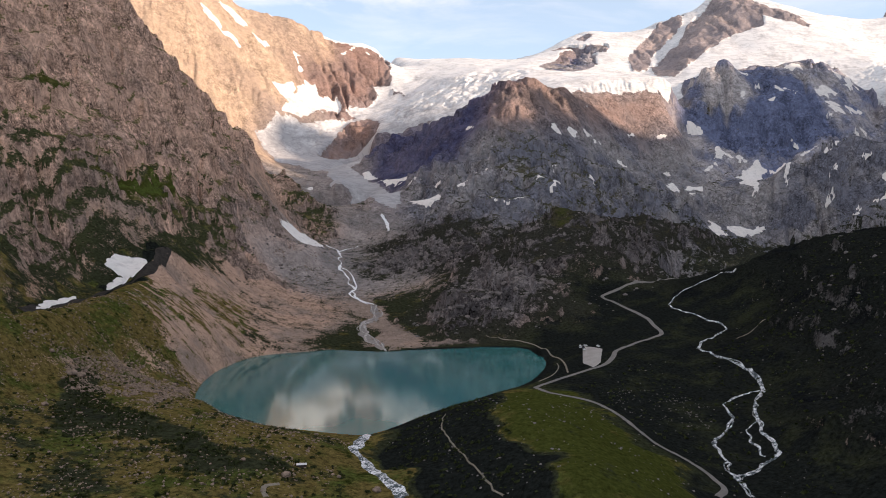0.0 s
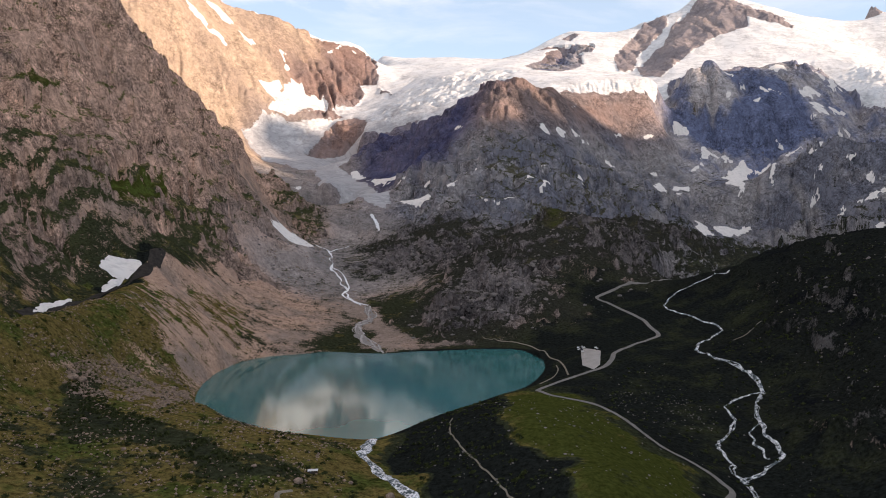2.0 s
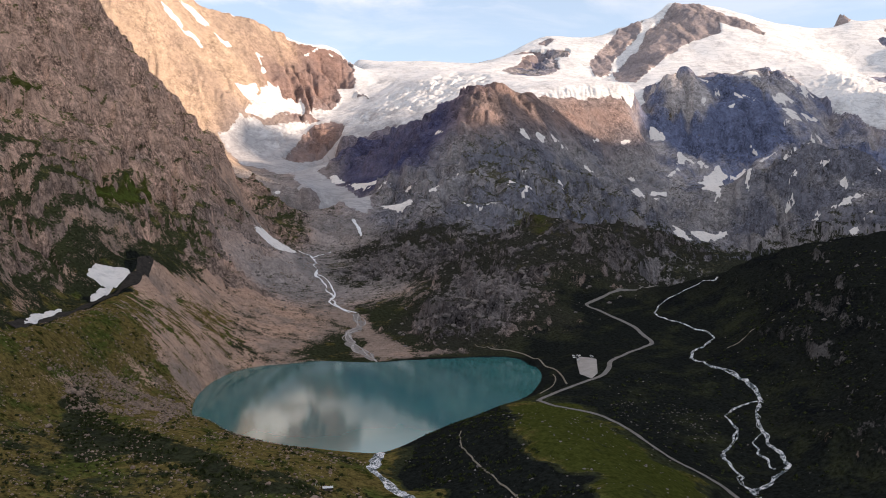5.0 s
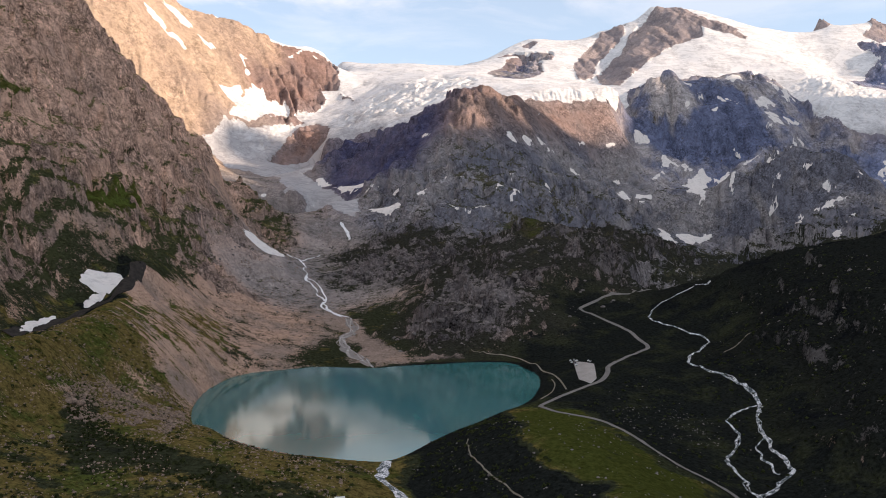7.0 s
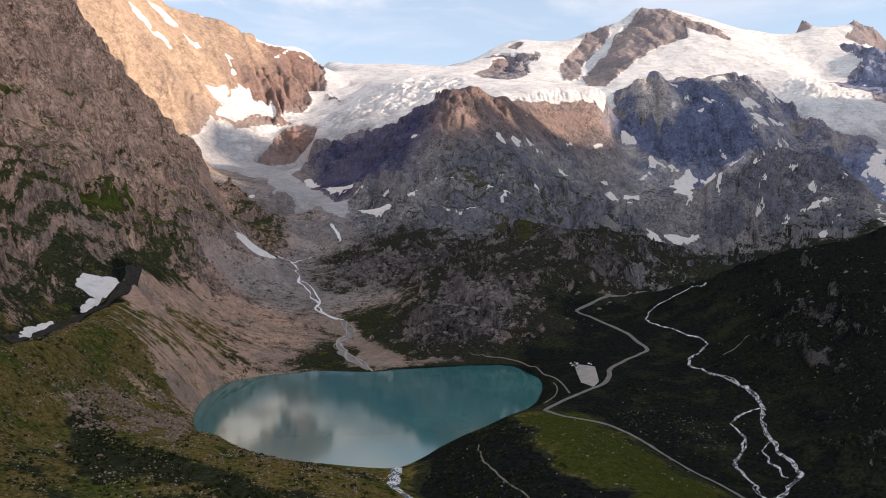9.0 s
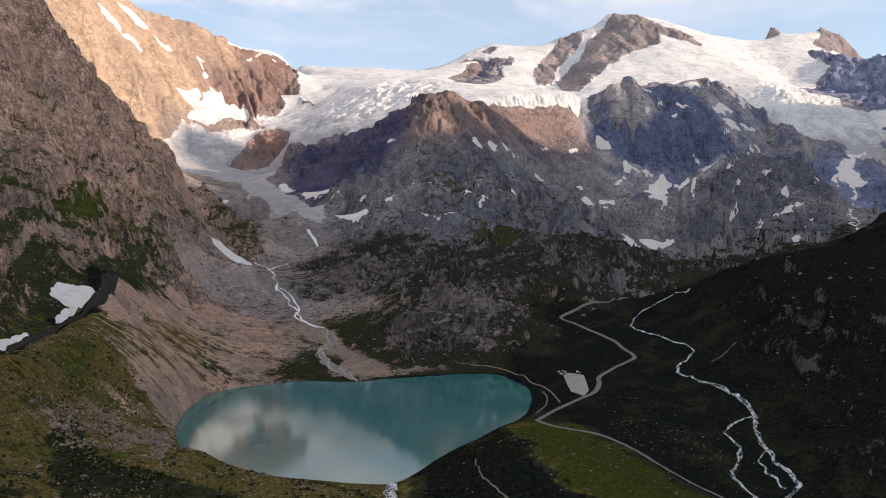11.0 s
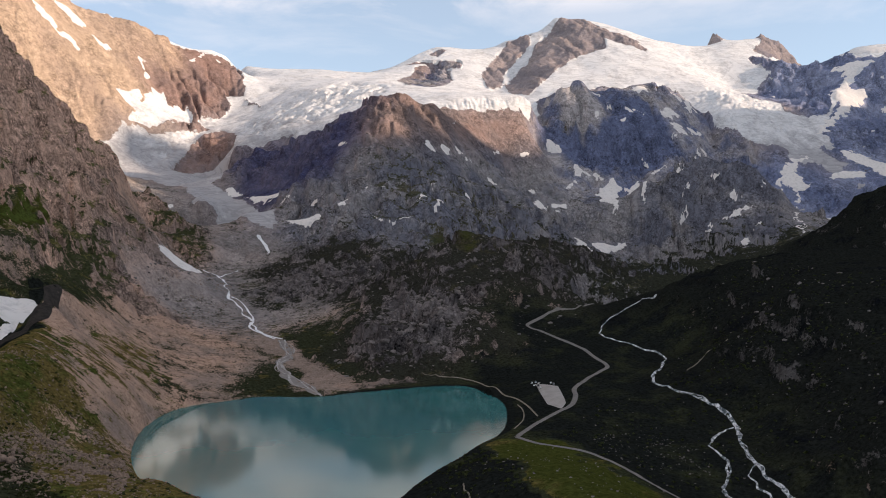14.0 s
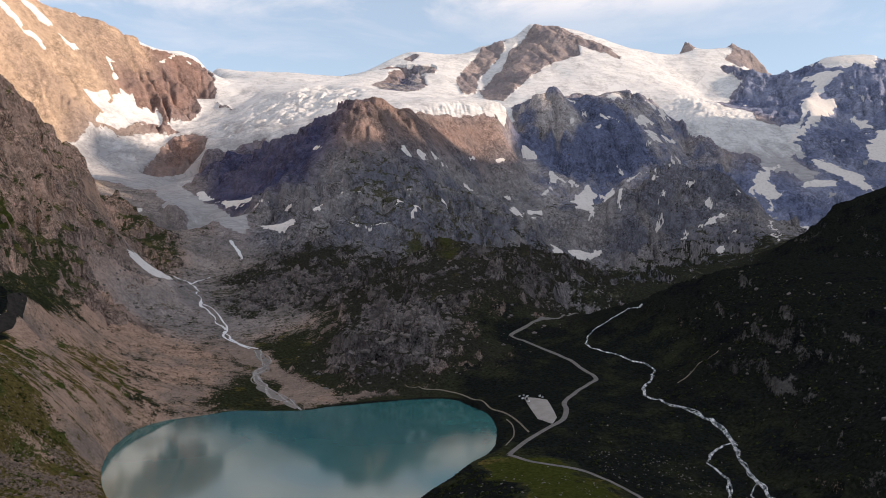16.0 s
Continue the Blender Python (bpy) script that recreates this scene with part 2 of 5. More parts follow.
# grain and contrast of each kind of ground, then its stone, darker stone, grass, darker grass and heath
KINDS = dict(
    left=("brown_crag", 0.75, 1.15), sun=("ochre_wall", 1.5, 0.5), buttress=("brown_buttress", 1.6, 0.5), glacier=("glacier_ice", 1.6, 0.5), snow=("high_snow", 1.5, 0.4),
    east=("haze_blue_wall", 1.6, 0.7), flank=("flank_in_shade", 1.3, 0.75), hump=("rust_rock", 1.2, 0.75), dark=("shade_blue_gneiss", 1.3, 0.8), slab=("grey_slabs", 1.0, 0.9),
    mid=("lichen_outcrop", 0.6, 1.2), hill=("shade_toned_heath", 0.7, 1.0), field=("moraine_field", 0.8, 0.6), valley=("valley_turf", 0.45, 0.5))
HUES = dict(
    left=((0.52, 0.34, 0.25), (0.27, 0.195, 0.158), (0.125, 0.108, 0.042), (0.075, 0.083, 0.027), (0.044, 0.048, 0.022)),
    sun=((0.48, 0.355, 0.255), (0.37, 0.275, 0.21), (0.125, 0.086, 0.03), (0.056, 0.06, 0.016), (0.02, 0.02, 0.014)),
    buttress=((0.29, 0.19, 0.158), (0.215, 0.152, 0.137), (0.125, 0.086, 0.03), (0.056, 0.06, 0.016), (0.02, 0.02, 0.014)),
    glacier=((0.29, 0.25, 0.245), (0.22, 0.195, 0.20), (0.125, 0.086, 0.03), (0.056, 0.06, 0.016), (0.02, 0.02, 0.014)),
    snow=((0.36, 0.30, 0.285), (0.265, 0.232, 0.238), (0.125, 0.086, 0.03), (0.056, 0.06, 0.016), (0.02, 0.02, 0.014)),
    # far walls: the blue of distance haze is put into the stone
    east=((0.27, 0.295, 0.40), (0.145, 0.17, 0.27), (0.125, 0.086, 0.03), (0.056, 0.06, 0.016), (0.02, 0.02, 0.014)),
    # flank: the shade of its sunless side is put into the stone as violet
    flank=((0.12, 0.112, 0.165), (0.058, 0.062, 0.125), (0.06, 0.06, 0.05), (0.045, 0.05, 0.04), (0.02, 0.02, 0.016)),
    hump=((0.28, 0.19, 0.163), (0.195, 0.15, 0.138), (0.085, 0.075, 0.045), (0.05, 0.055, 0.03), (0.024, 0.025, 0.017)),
    # dark peak and slabs: blue haze and shade put into the darker stone
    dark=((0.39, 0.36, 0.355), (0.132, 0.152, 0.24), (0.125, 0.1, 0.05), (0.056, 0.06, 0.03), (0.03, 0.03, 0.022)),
    slab=((0.275, 0.258, 0.257), (0.152, 0.153, 0.182), (0.075, 0.07, 0.045), (0.045, 0.05, 0.03), (0.026, 0.028, 0.02)),
    mid=((0.18, 0.158, 0.152), (0.077, 0.069, 0.069), (0.05, 0.045, 0.027), (0.034, 0.034, 0.02), (0.029, 0.0285, 0.022)),
    # hillside: dark heath, darkened further in colour for its shade
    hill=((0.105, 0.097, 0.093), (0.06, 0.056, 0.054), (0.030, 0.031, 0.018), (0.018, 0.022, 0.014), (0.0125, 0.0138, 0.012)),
    field=((0.33, 0.285, 0.262), (0.23, 0.207, 0.197), (0.075, 0.07, 0.045), (0.045, 0.05, 0.03), (0.026, 0.028, 0.02)),
    valley=((0.45, 0.30, 0.218), (0.28, 0.212, 0.172), (0.112, 0.086, 0.029), (0.053, 0.064, 0.016), (0.028, 0.031, 0.017)))
TINTS = ("stone", "stone_dark", "grass", "grass_dark", "moor")
LAND = {key: land_material(*row) for key, row in KINDS.items()}


def one_hue(me, key):
    """Gives a whole mesh the colours of one kind of ground."""
    for name, rgb in zip(TINTS, HUES[key]):
        me.attributes.new(name, "FLOAT_COLOR", "POINT").data.foreach_set("color", np.tile(np.array((*rgb, 1), np.float32), len(me.vertices)))


SNOW_MAT, WATER_MAT = snow_material(), water_material()
WHITE_WATER, MILKY_WATER = stream_material("white_water", 0.46, (0.74, 0.74, 0.75)), stream_material("milky_braids", 0.5, (0.55, 0.54, 0.53), (0.3, 0.27, 0.25))
FOAM_WATER = stream_material("foaming_water", 0.36, (0.78, 0.78, 0.78), (0.2, 0.2, 0.2))
DEBRIS_MAT = earth_material("dark_debris", (0.055, 0.048, 0.042), (0.03, 0.027, 0.025), 5)
ROAD_MAT = earth_material("pale_road", (0.20, 0.185, 0.17), (0.15, 0.14, 0.13))
TRAIL_MAT = earth_material("trodden_gravel", (0.24, 0.21, 0.17), (0.15, 0.13, 0.10))
WASH_MAT = earth_material("gravel_wash", (0.27, 0.245, 0.225), (0.19, 0.175, 0.165), 7)
LOT_MAT = earth_material("gravel_lot", (0.36, 0.335, 0.31), (0.29, 0.265, 0.24), 12)
OUTCROP_MAT = earth_material("outcrop_stone", (0.235, 0.205, 0.192), (0.10, 0.09, 0.086), 5)
STONE_MAT = earth_material("boulder_stone", (0.32, 0.235, 0.18), (0.12, 0.092, 0.075), 3)
SHRUB_MAT = earth_material("dwarf_shrub", (0.048, 0.056, 0.022), (0.027, 0.032, 0.013), 2)
CAR_WHITE, CAR_GREY, CAR_DARK = plain_material("white_paint", (0.75, 0.75, 0.74), 0.35), plain_material("silver_paint", (0.45, 0.46, 0.47), 0.35, 0.4), plain_material("dark_paint", (0.06, 0.065, 0.08), 0.35)
GLASS_MAT, TYRE_MAT, PLANK_MAT, ROOF_MAT = plain_material("car_glass", (0.03, 0.035, 0.04), 0.1), plain_material("tyre", (0.03, 0.03, 0.03), 0.8), plain_material("dark_planks", (0.07, 0.055, 0.045), 0.8), plain_material("pale_roof", (0.62, 0.61, 0.6), 0.6)

# the lie of the land: crests, feet of slopes and spot heights, in metres
LEFT_EDGE = [(-537, 1450, 534), (-483, 1500, 445), (-463, 1600, 394), (-431, 1680, 358), (-402, 1750, 327), (-362, 1900, 251), (-318, 1980, 191)]
LEFT_FACE = [(-539, 1202, 399), (-497, 1226, 348), (-477, 1378, 376), (-403, 1290, 208), (-409, 1038, 198), (-377, 1462, 239), (-314, 1310, 114),
    (-348, 1187, 146), (-369, 1800, 220), (-285, 1768, 135), (-464, 950, 219), (-537, 1050, 325), (-428, 850, 153), (-414, 920, 134)]
LEFT_TOP = [(-620, 1350, 560), (-750, 1200, 680), (-900, 1300, 850), (-700, 1500, 650), (-600, 900, 420), (-560, 700, 330), (-500, 600, 260),
    (-420, 500, 170), (-380, 400, 110), (-900, 900, 750), (-800, 1700, 640), (-900, 2100, 600)]
SUN_CREST = [(-1054, 3000, 1202), (-927, 3100, 1070), (-809, 3200, 990), (-680, 3300, 966), (-504, 3450, 911)]
SUN_FOOT = [(-859, 2650, 520), (-730, 2700, 489), (-653, 2760, 470), (-548, 2850, 490), (-516, 2950, 545)]
BUTTRESS_CREST = [(-504, 3450, 911), (-415, 3480, 886), (-323, 3500, 884), (-266, 3520, 859), (-223, 3540, 803)]
BUTTRESS_FOOT = [(-375, 3100, 541), (-282, 3250, 591)]
SADDLE = [(-200, 3850, 883), (-45, 3900, 874), (34, 3850, 871), (140, 3900, 863), (329, 3950, 874)]
ICE_TONGUE = [(-195, 3326, 674), (0, 2865, 537), (-111, 2800, 471), (-223, 2760, 403), (-357, 2733, 327), (-276, 2250, 236), (-168, 2050, 206),
    (-112, 1921, 172)]
ICE_ISLAND = [(-291, 2917, 444), (-384, 2830, 384), (-242, 3000, 496)]
ICE_LEFT = [(-464, 3000, 561), (-539, 2850, 465), (-559, 2750, 389), (-462, 2720, 339)]
ICE_SHELF = [(49, 3200, 676), (258, 3100, 676), (556, 3732, 840), (464, 2715, 556), (559, 2775, 569), (655, 2820, 580), (739, 2850, 583),
    (796, 2870, 580), (615, 3000, 627), (791, 3050, 638), (789, 3400, 719), (922, 3300, 655)]
SNOW_CREST = [(434, 4050, 899), (582, 4100, 977), (699, 4120, 1034), (904, 4140, 1036), (1080, 4150, 1095), (1215, 4160, 1135), (1361, 4200, 1220),
    (1589, 4250, 1222), (1695, 4250, 1165), (1832, 4250, 1120), (1913, 4260, 1092), (2060, 4240, 1080), (2176, 4200, 1081), (2240, 4200, 1098),
    (2267, 4200, 1162), (2314, 4200, 1124), (2361, 4200, 1119)]
SNOW_FACE = [(1121, 3850, 910), (875, 3500, 722), (1321, 3700, 881), (1542, 3600, 837), (1656, 3100, 592), (2071, 3700, 804)]
PEAK_RIB = [(1287, 4080, 1108), (1151, 3800, 943), (1036, 3560, 794)]
PEAK_SIDE = [(1099, 3960, 965), (975, 3700, 796)]
FAR_CREST = [(2361, 4200, 1119), (2430, 4200, 1139), (2515, 4200, 1148), (2550, 4200, 1182), (2601, 4200, 1150), (2653, 4180, 1124), (2705, 4150, 1052), (2750, 4100, 980)]
EAST_ICE = [(1814, 3300, 704), (1821, 3100, 583), (1916, 3050, 510), (1936, 2900, 407)]
EAST_CREST = [(2519, 3720, 922), (2645, 3700, 963), (2740, 3700, 999), (2836, 3700, 1007), (2954, 3700, 1010), (3110, 3680, 967), (3250, 3500, 860)]
EAST_FACE = [(2228, 3500, 718), (2346, 3300, 716), (2050, 2950, 434), (2468, 3200, 581), (2465, 3000, 488), (1802, 2750, 312), (1641, 2500, 150),
    (1789, 2550, 167), (2050, 2700, 309), (2197, 2700, 309)]
FLANK_CREST = [(-224, 2640, 333), (-137, 2560, 397), (-31, 2480, 433), (85, 2410, 480), (172, 2354, 526)]
FLANK_FACE = [(-129, 2380, 287), (-31, 2330, 329), (48, 2260, 361), (-195, 2380, 255)]
HUMP_CREST = [(172, 2354, 526), (265, 2400, 544), (377, 2500, 530), (451, 2640, 509), (617, 2740, 491), (782, 2800, 461)]
HUMP_FACE = [(274, 2230, 362), (468, 2450, 380), (667, 2650, 324)]
HUMP_RIB = [(178, 2335, 515), (192, 2230, 439), (160, 2120, 353)]
DARK_CREST = [(844, 2950, 531), (961, 3000, 663), (1029, 3020, 700), (1094, 3030, 660), (1184, 3050, 677), (1410, 3150, 718), (1496, 3150, 685),
    (1532, 3128, 643), (1560, 3100, 596), (1582, 3000, 471)]
DARK_FOOT = [(805, 2849, 442), (889, 2780, 363), (1020, 2735, 281), (1139, 2700, 283)]
SLAB_CREST = [(936, 2500, 221), (1041, 2480, 290), (1220, 2450, 365), (1380, 2420, 331), (1452, 2380, 223), (1536, 2330, 120)]
SLAB_FOOT = [(297, 1900, 188), (508, 2200, 123), (787, 2386, 112), (924, 2407, 96), (1040, 2350, 81), (1128, 2300, 104)]
HUMP_FOOT = [(-55, 2000, 193), (25, 1900, 192), (170, 1839, 197), (284, 1900, 214), (438, 2150, 198), (122, 1990, 274)]
PLAIN = [(424, 1211, 59), (377, 1180, 49), (737, 1900, 63), (562, 1500, 61), (741, 1700, 80)]
MID_CREST = [(125, 1420, 112), (164, 1420, 139), (201, 1409, 159), (267, 1400, 141), (343, 1440, 142), (417, 1460, 129), (480, 1500, 99),
    (559, 1550, 64)]
MID_FACE = [(256, 1253, 110), (179, 1200, 92), (281, 1180, 67), (124, 1080, 47)]
SLABS = [(-22, 1431, 65), (1, 1105, 16), (21, 1650, 108), (96, 1138, 65), (75, 1400, 94), (-70, 1650, 98), (45, 990, 9)]
HILL_CREST = [(372, 1120, 68), (424, 1080, 94), (450, 1060, 105), (505, 1060, 118), (566, 1080, 124), (605, 1080, 128), (660, 1100, 126), (768, 1100, 124)]
HILL_BACK = [(775, 1300, 119), (842, 1360, 146), (919, 1420, 179), (984, 1450, 210), (1042, 1450, 228), (1065, 1440, 239), (1200, 1400, 262), (1300, 1340, 275)]
HILL_FACE = [(419, 831, 91), (326, 858, 26), (344, 717, 31), (399, 900, 59), (299, 560, 23), (275, 600, 6)]
HILL_TOP = [(700, 900, 112), (600, 700, 112), (500, 560, 100), (420, 420, 78), (900, 1000, 112), (1300, 1000, 150)]
FOREFIELD = [(-236, 1655, 91), (-201, 1620, 80), (-174, 1800, 108), (-130, 1330, 37), (-270, 1350, 65)]
SCREE = [(-322, 1689, 140), (-304, 963, 78), (-268, 1082, 53), (-81, 1150, 16), (-167, 1090, 21), (-206, 960, 18), (-235, 850, 28)]
MORAINE = [(-321, 600, 87), (-316, 640, 82), (-321, 720, 80), (-318, 800, 83), (-323, 890, 91), (-333, 990, 119)]
TROUGH = [(-343, 608, 78), (-338, 648, 73), (-343, 728, 71), (-340, 808, 74), (-345, 898, 82), (-355, 998, 110)]
TROUGH_WALL = [(-375, 720, 99), (-371, 820, 91), (-367, 910, 106), (-355, 960, 114)]
BANK = [(-297, 768, 76), (-278, 648, 43), (-261, 701, 27), (-273, 543, 35), (-189, 536, 28), (-112, 473, 19), (-205, 512, 28), (-234, 786, 19),
    (-96, 504, 16), (-230, 466, 27), (-274, 607, 39), (-300, 350, 45), (-110, 350, 12), (-180, 620, 14), (-240, 660, 24)]
KNOLL = [(43, 517, 28), (43, 578, 21), (20, 610, 12), (70, 560, 22), (60, 480, 28), (60, 400, 26), (100, 600, 4), (0, 540, 14), (-15, 450, 8),
    (-40, 560, -1), (-25, 500, -3), (0, 400, -10)]
FLOOR = [(144, 861, 10), (161, 799, 10), (216, 1100, 41), (242, 915, 19), (319, 919, 20), (230, 575, -20), (87, 705, 2), (270, 714, -5),
    (168, 620, -11), (326, 858, 25), (120, 700, 2), (200, 500, -26), (190, 400, -34), (-66, 1016, 6), (60, 930, 6), (100, 880, 6)]
SHORE = [(-213, 705), (-222, 755), (-225, 815), (-216, 873), (-196, 911), (-150, 931), (-126, 939), (-87, 926), (-57, 921), (-36, 929), (-3, 932), (40, 937),
    (72, 936), (92, 922), (104, 872), (103, 820), (85, 757), (68, 722), (46, 698), (24, 668), (4, 645), (-19, 613), (-36, 585), (-54, 568), (-77, 572),
    (-100, 583), (-124, 594), (-152, 614), (-180, 638), (-202, 673)]
LANDFORMS = {
    "left": (LEFT_EDGE, LEFT_FACE, LEFT_TOP),
    "sun": (SUN_CREST, SUN_FOOT),
    "buttress": (BUTTRESS_CREST, BUTTRESS_FOOT),
    "glacier": (SADDLE, ICE_TONGUE, ICE_ISLAND, ICE_LEFT, ICE_SHELF),
    "snow": (SNOW_CREST, SNOW_FACE, PEAK_RIB, PEAK_SIDE, FAR_CREST, EAST_ICE),
    "east": (EAST_CREST, EAST_FACE),
    "flank": (FLANK_CREST, FLANK_FACE),
    "hump": (HUMP_CREST, HUMP_FACE, HUMP_RIB),
    "dark": (DARK_CREST, DARK_FOOT),
    "slab": (SLAB_CREST, SLAB_FOOT, HUMP_FOOT, PLAIN),
    "mid": (MID_CREST, MID_FACE, SLABS),
    "hill": (HILL_CREST, HILL_BACK, HILL_FACE, HILL_TOP),
    "field": (FOREFIELD,),
    "valley": (SCREE, MORAINE, TROUGH, TROUGH_WALL, BANK, KNOLL, FLOOR),
}

# outlines of ice, ways, covers and painted light and shade, in plan
TONGUE = [(-612, 2756), (-573, 2827), (-543, 2875), (-476, 2940), (-370, 3057), (-301, 3215), (-256, 3323), (-198, 3331), (-173, 3277), (-38, 3122), (42, 2831), (-35, 2773), (-147, 2747), (-235, 2776), (-240, 2524), (-269, 2468), (-211, 2379), (-137, 2219), (-92, 1991), (-103, 1915), (-165, 2006), (-246, 2250), (-293, 2265), (-352, 2520), (-453, 2665), (-513, 2649), (-572, 2720)]
ICEFALL = [(-182, 2960), (-146, 3101), (-62, 3181), (65, 3200), (206, 3330), (330, 3080), (240, 2900), (136, 2860), (55, 2831), (-60, 2828), (-126, 2788)]
ICEFALL_LOW = [(-501, 2911), (-423, 2984), (-323, 3085), (-340, 2949), (-410, 2875), (-450, 2814), (-486, 2870)]
ICEFALL_EAST = [(1560, 3090), (1663, 3330), (1850, 3500), (2060, 3470), (1990, 3150), (1915, 2991), (1838, 3005), (1759, 3036), (1639, 2990)]
SNOWFIELD = [(-556, 2885), (-531, 2952), (-574, 2953), (-595, 2968), (-561, 2997), (-520, 3000), (-498, 3090), (-463, 3125), (-445, 3090), (-389, 3145), (-360, 3105), (-459, 2960)]
BAND_ROCK = [(-511, 2914), (-424, 2995), (-355, 3102), (-300, 3067), (-385, 2995), (-491, 2905)]
FALL_ROCK = [(-307, 3147), (-318, 3251), (-275, 3329), (-240, 3288), (-270, 3233)]
SNOW_ROCK = [(-368, 3130), (-330, 3190), (-295, 3195), (-346, 3110)]
EAST_SNOW = [(1906, 3014), (1967, 3083), (2075, 3163), (2178, 3195), (2309, 3289), (2490, 3439), (2614, 3502), (2637, 3485), (2469, 3393), (2321, 3264), (2192, 3156), (2090, 3050), (2077, 2955), (1952, 2946)]
EAST_CAP = [(2640, 3560), (2700, 3690), (2850, 3660), (2980, 3600), (2900, 3520), (2740, 3490)]
ISLAND = [(-411, 2793), (-387, 2858), (-356, 2927), (-324, 3010), (-267, 3062), (-216, 2979), (-220, 2843), (-268, 2825), (-324, 2810), (-378, 2785)]
PEAK_A = [(905, 3450), (922, 3656), (1028, 3781), (1124, 3909), (1207, 4026), (1350, 4140), (1440, 4190), (1524, 4120), (1600, 4000), (1720, 3930), (1616, 3890), (1526, 3931), (1502, 3861), (1386, 3806), (1284, 3763), (1175, 3655), (1060, 3516), (960, 3400)]
PEAK_B = [(830, 3570), (849, 3742), (936, 3911), (1013, 4009), (1083, 4098), (1147, 4125), (1210, 4135), (1173, 4028), (1079, 3947), (957, 3774), (900, 3600)]
PEAK_C = [(402, 3405), (563, 3842), (672, 3860), (711, 3798), (691, 3642), (596, 3393), (470, 3219)]
PEAK_D = [(2215, 4130), (2235, 4235), (2295, 4235), (2310, 4150), (2260, 4120)]
PEAK_E = [(2380, 4000), (2440, 4060), (2510, 4130), (2520, 4235), (2590, 4235), (2660, 4200), (2750, 4120), (2690, 4040), (2560, 4030), (2440, 3960)]
PEAK_F = [(2116, 3414), (2318, 3652), (2418, 3638), (2477, 3541), (2414, 3403), (2229, 3199), (2089, 3162), (2018, 3197)]
PEAK_G = [(1566, 2992), (1681, 3000), (1753, 2958), (1843, 2909), (1738, 2793), (1349, 2404), (1572, 2902)]
PEAK_H = [(651, 3993), (707, 4023), (747, 4000), (685, 3944)]
PEAK_I = [(1524, 4039), (1603, 3986), (1679, 3930), (1726, 3857), (1698, 3829), (1627, 3876), (1548, 3922), (1491, 3991)]
SCREE_FAN = [(-331, 985), (-308, 998), (-307, 1180), (-303, 1428), (-292, 1525), (-229, 1621), (-173, 1473), (-109, 1198), (-104, 1059), (-135, 989), (-143, 928), (-179, 917), (-209, 885), (-226, 823), (-221, 730), (-239, 768), (-251, 790), (-276, 802), (-306, 789), (-319, 885)]
GRAVEL = [(-222, 1464), (-206, 1654), (-101, 1196), (-63, 1095), (-16, 980), (44, 960), (-54, 934), (-92, 934), (-87, 990), (-111, 1129), (-179, 1434)]
STONES = [(-276, 590), (-278, 640), (-268, 690), (-258, 722), (-243, 742), (-222, 720), (-208, 660), (-195, 560), (-222, 580), (-243, 588), (-262, 575)]
MEADOW = [(-438, 1053), (-411, 1045), (-395, 1087), (-374, 1134), (-397, 1256), (-418, 1282), (-407, 1182), (-406, 1120), (-427, 1070)]
LEDGE_HIGH = [(-542, 1087), (-530, 1123), (-507, 1152), (-491, 1150), (-511, 1127), (-526, 1090)]
LEDGE_MID = [(-507, 1276), (-494, 1309), (-485, 1330), (-488, 1313), (-497, 1268)]
MORAINE_BARE = [(-330, 1002), (-305, 990), (-283, 955), (-288, 905), (-310, 865), (-324, 921)]
SHRUBS = [(-469, 886), (-458, 937), (-435, 1002), (-418, 1000), (-389, 1039), (-370, 1132), (-357, 1067), (-378, 953), (-357, 825), (-355, 751), (-359, 670)]
DARK_BAND = [(-268, 585), (-264, 628), (-225, 556), (-193, 525), (-164, 504), (-127, 470), (-92, 464), (-82, 448), (-119, 445), (-155, 458), (-189, 488), (-216, 500), (-232, 486), (-260, 548)]
BANK_SHORE = [(-205, 665), (-155, 607), (-104, 575), (-60, 560), (-60, 525), (-110, 545), (-160, 582), (-218, 650)]
BANK_LOW = [(-260, 540), (-200, 520), (-120, 470), (-60, 470), (-30, 420), (-60, 340), (-300, 340), (-290, 450)]
CLIFF = [(-520, 950), (-490, 1010), (-421, 1045), (-383, 1090), (-361, 1190), (-340, 1090), (-355, 1025), (-361, 949), (-376, 909), (-413, 905), (-440, 880), (-450, 820)]
GRASS_LINES = [(-320, 930), (-298, 980), (-250, 998), (-212, 952), (-196, 915), (-224, 880), (-236, 800), (-238, 765), (-262, 765), (-292, 800), (-314, 850)]
KNOLL_TOP = [(51, 683), (82, 698), (104, 687), (116, 639), (127, 552), (143, 509), (150, 440), (140, 390), (66, 376), (52, 432), (44, 474), (35, 522)]
HUMP_GREEN = [(136, 1986), (271, 2206), (430, 2338), (507, 2329), (299, 1996), (184, 1935)]
DEBRIS = [(-349, 707), (-351, 764), (-348, 860), (-338, 914), (-337, 949), (-356, 1016), (-347, 1031), (-327, 972), (-322, 909), (-318, 837), (-347, 803), (-314, 673)]
KNOLL_SHADE = [(-42, 590), (-7, 632), (33, 682), (51, 680), (33, 525), (41, 475), (50, 432), (60, 376), (0, 376), (-24, 440), (-38, 525)]
ROCK_BAND = [(133, 701), (179, 712), (228, 698), (207, 620), (176, 617), (144, 643)]
MID_TOP = [(222, 1820), (262, 1839), (221, 1384), (207, 1310), (176, 1332)]
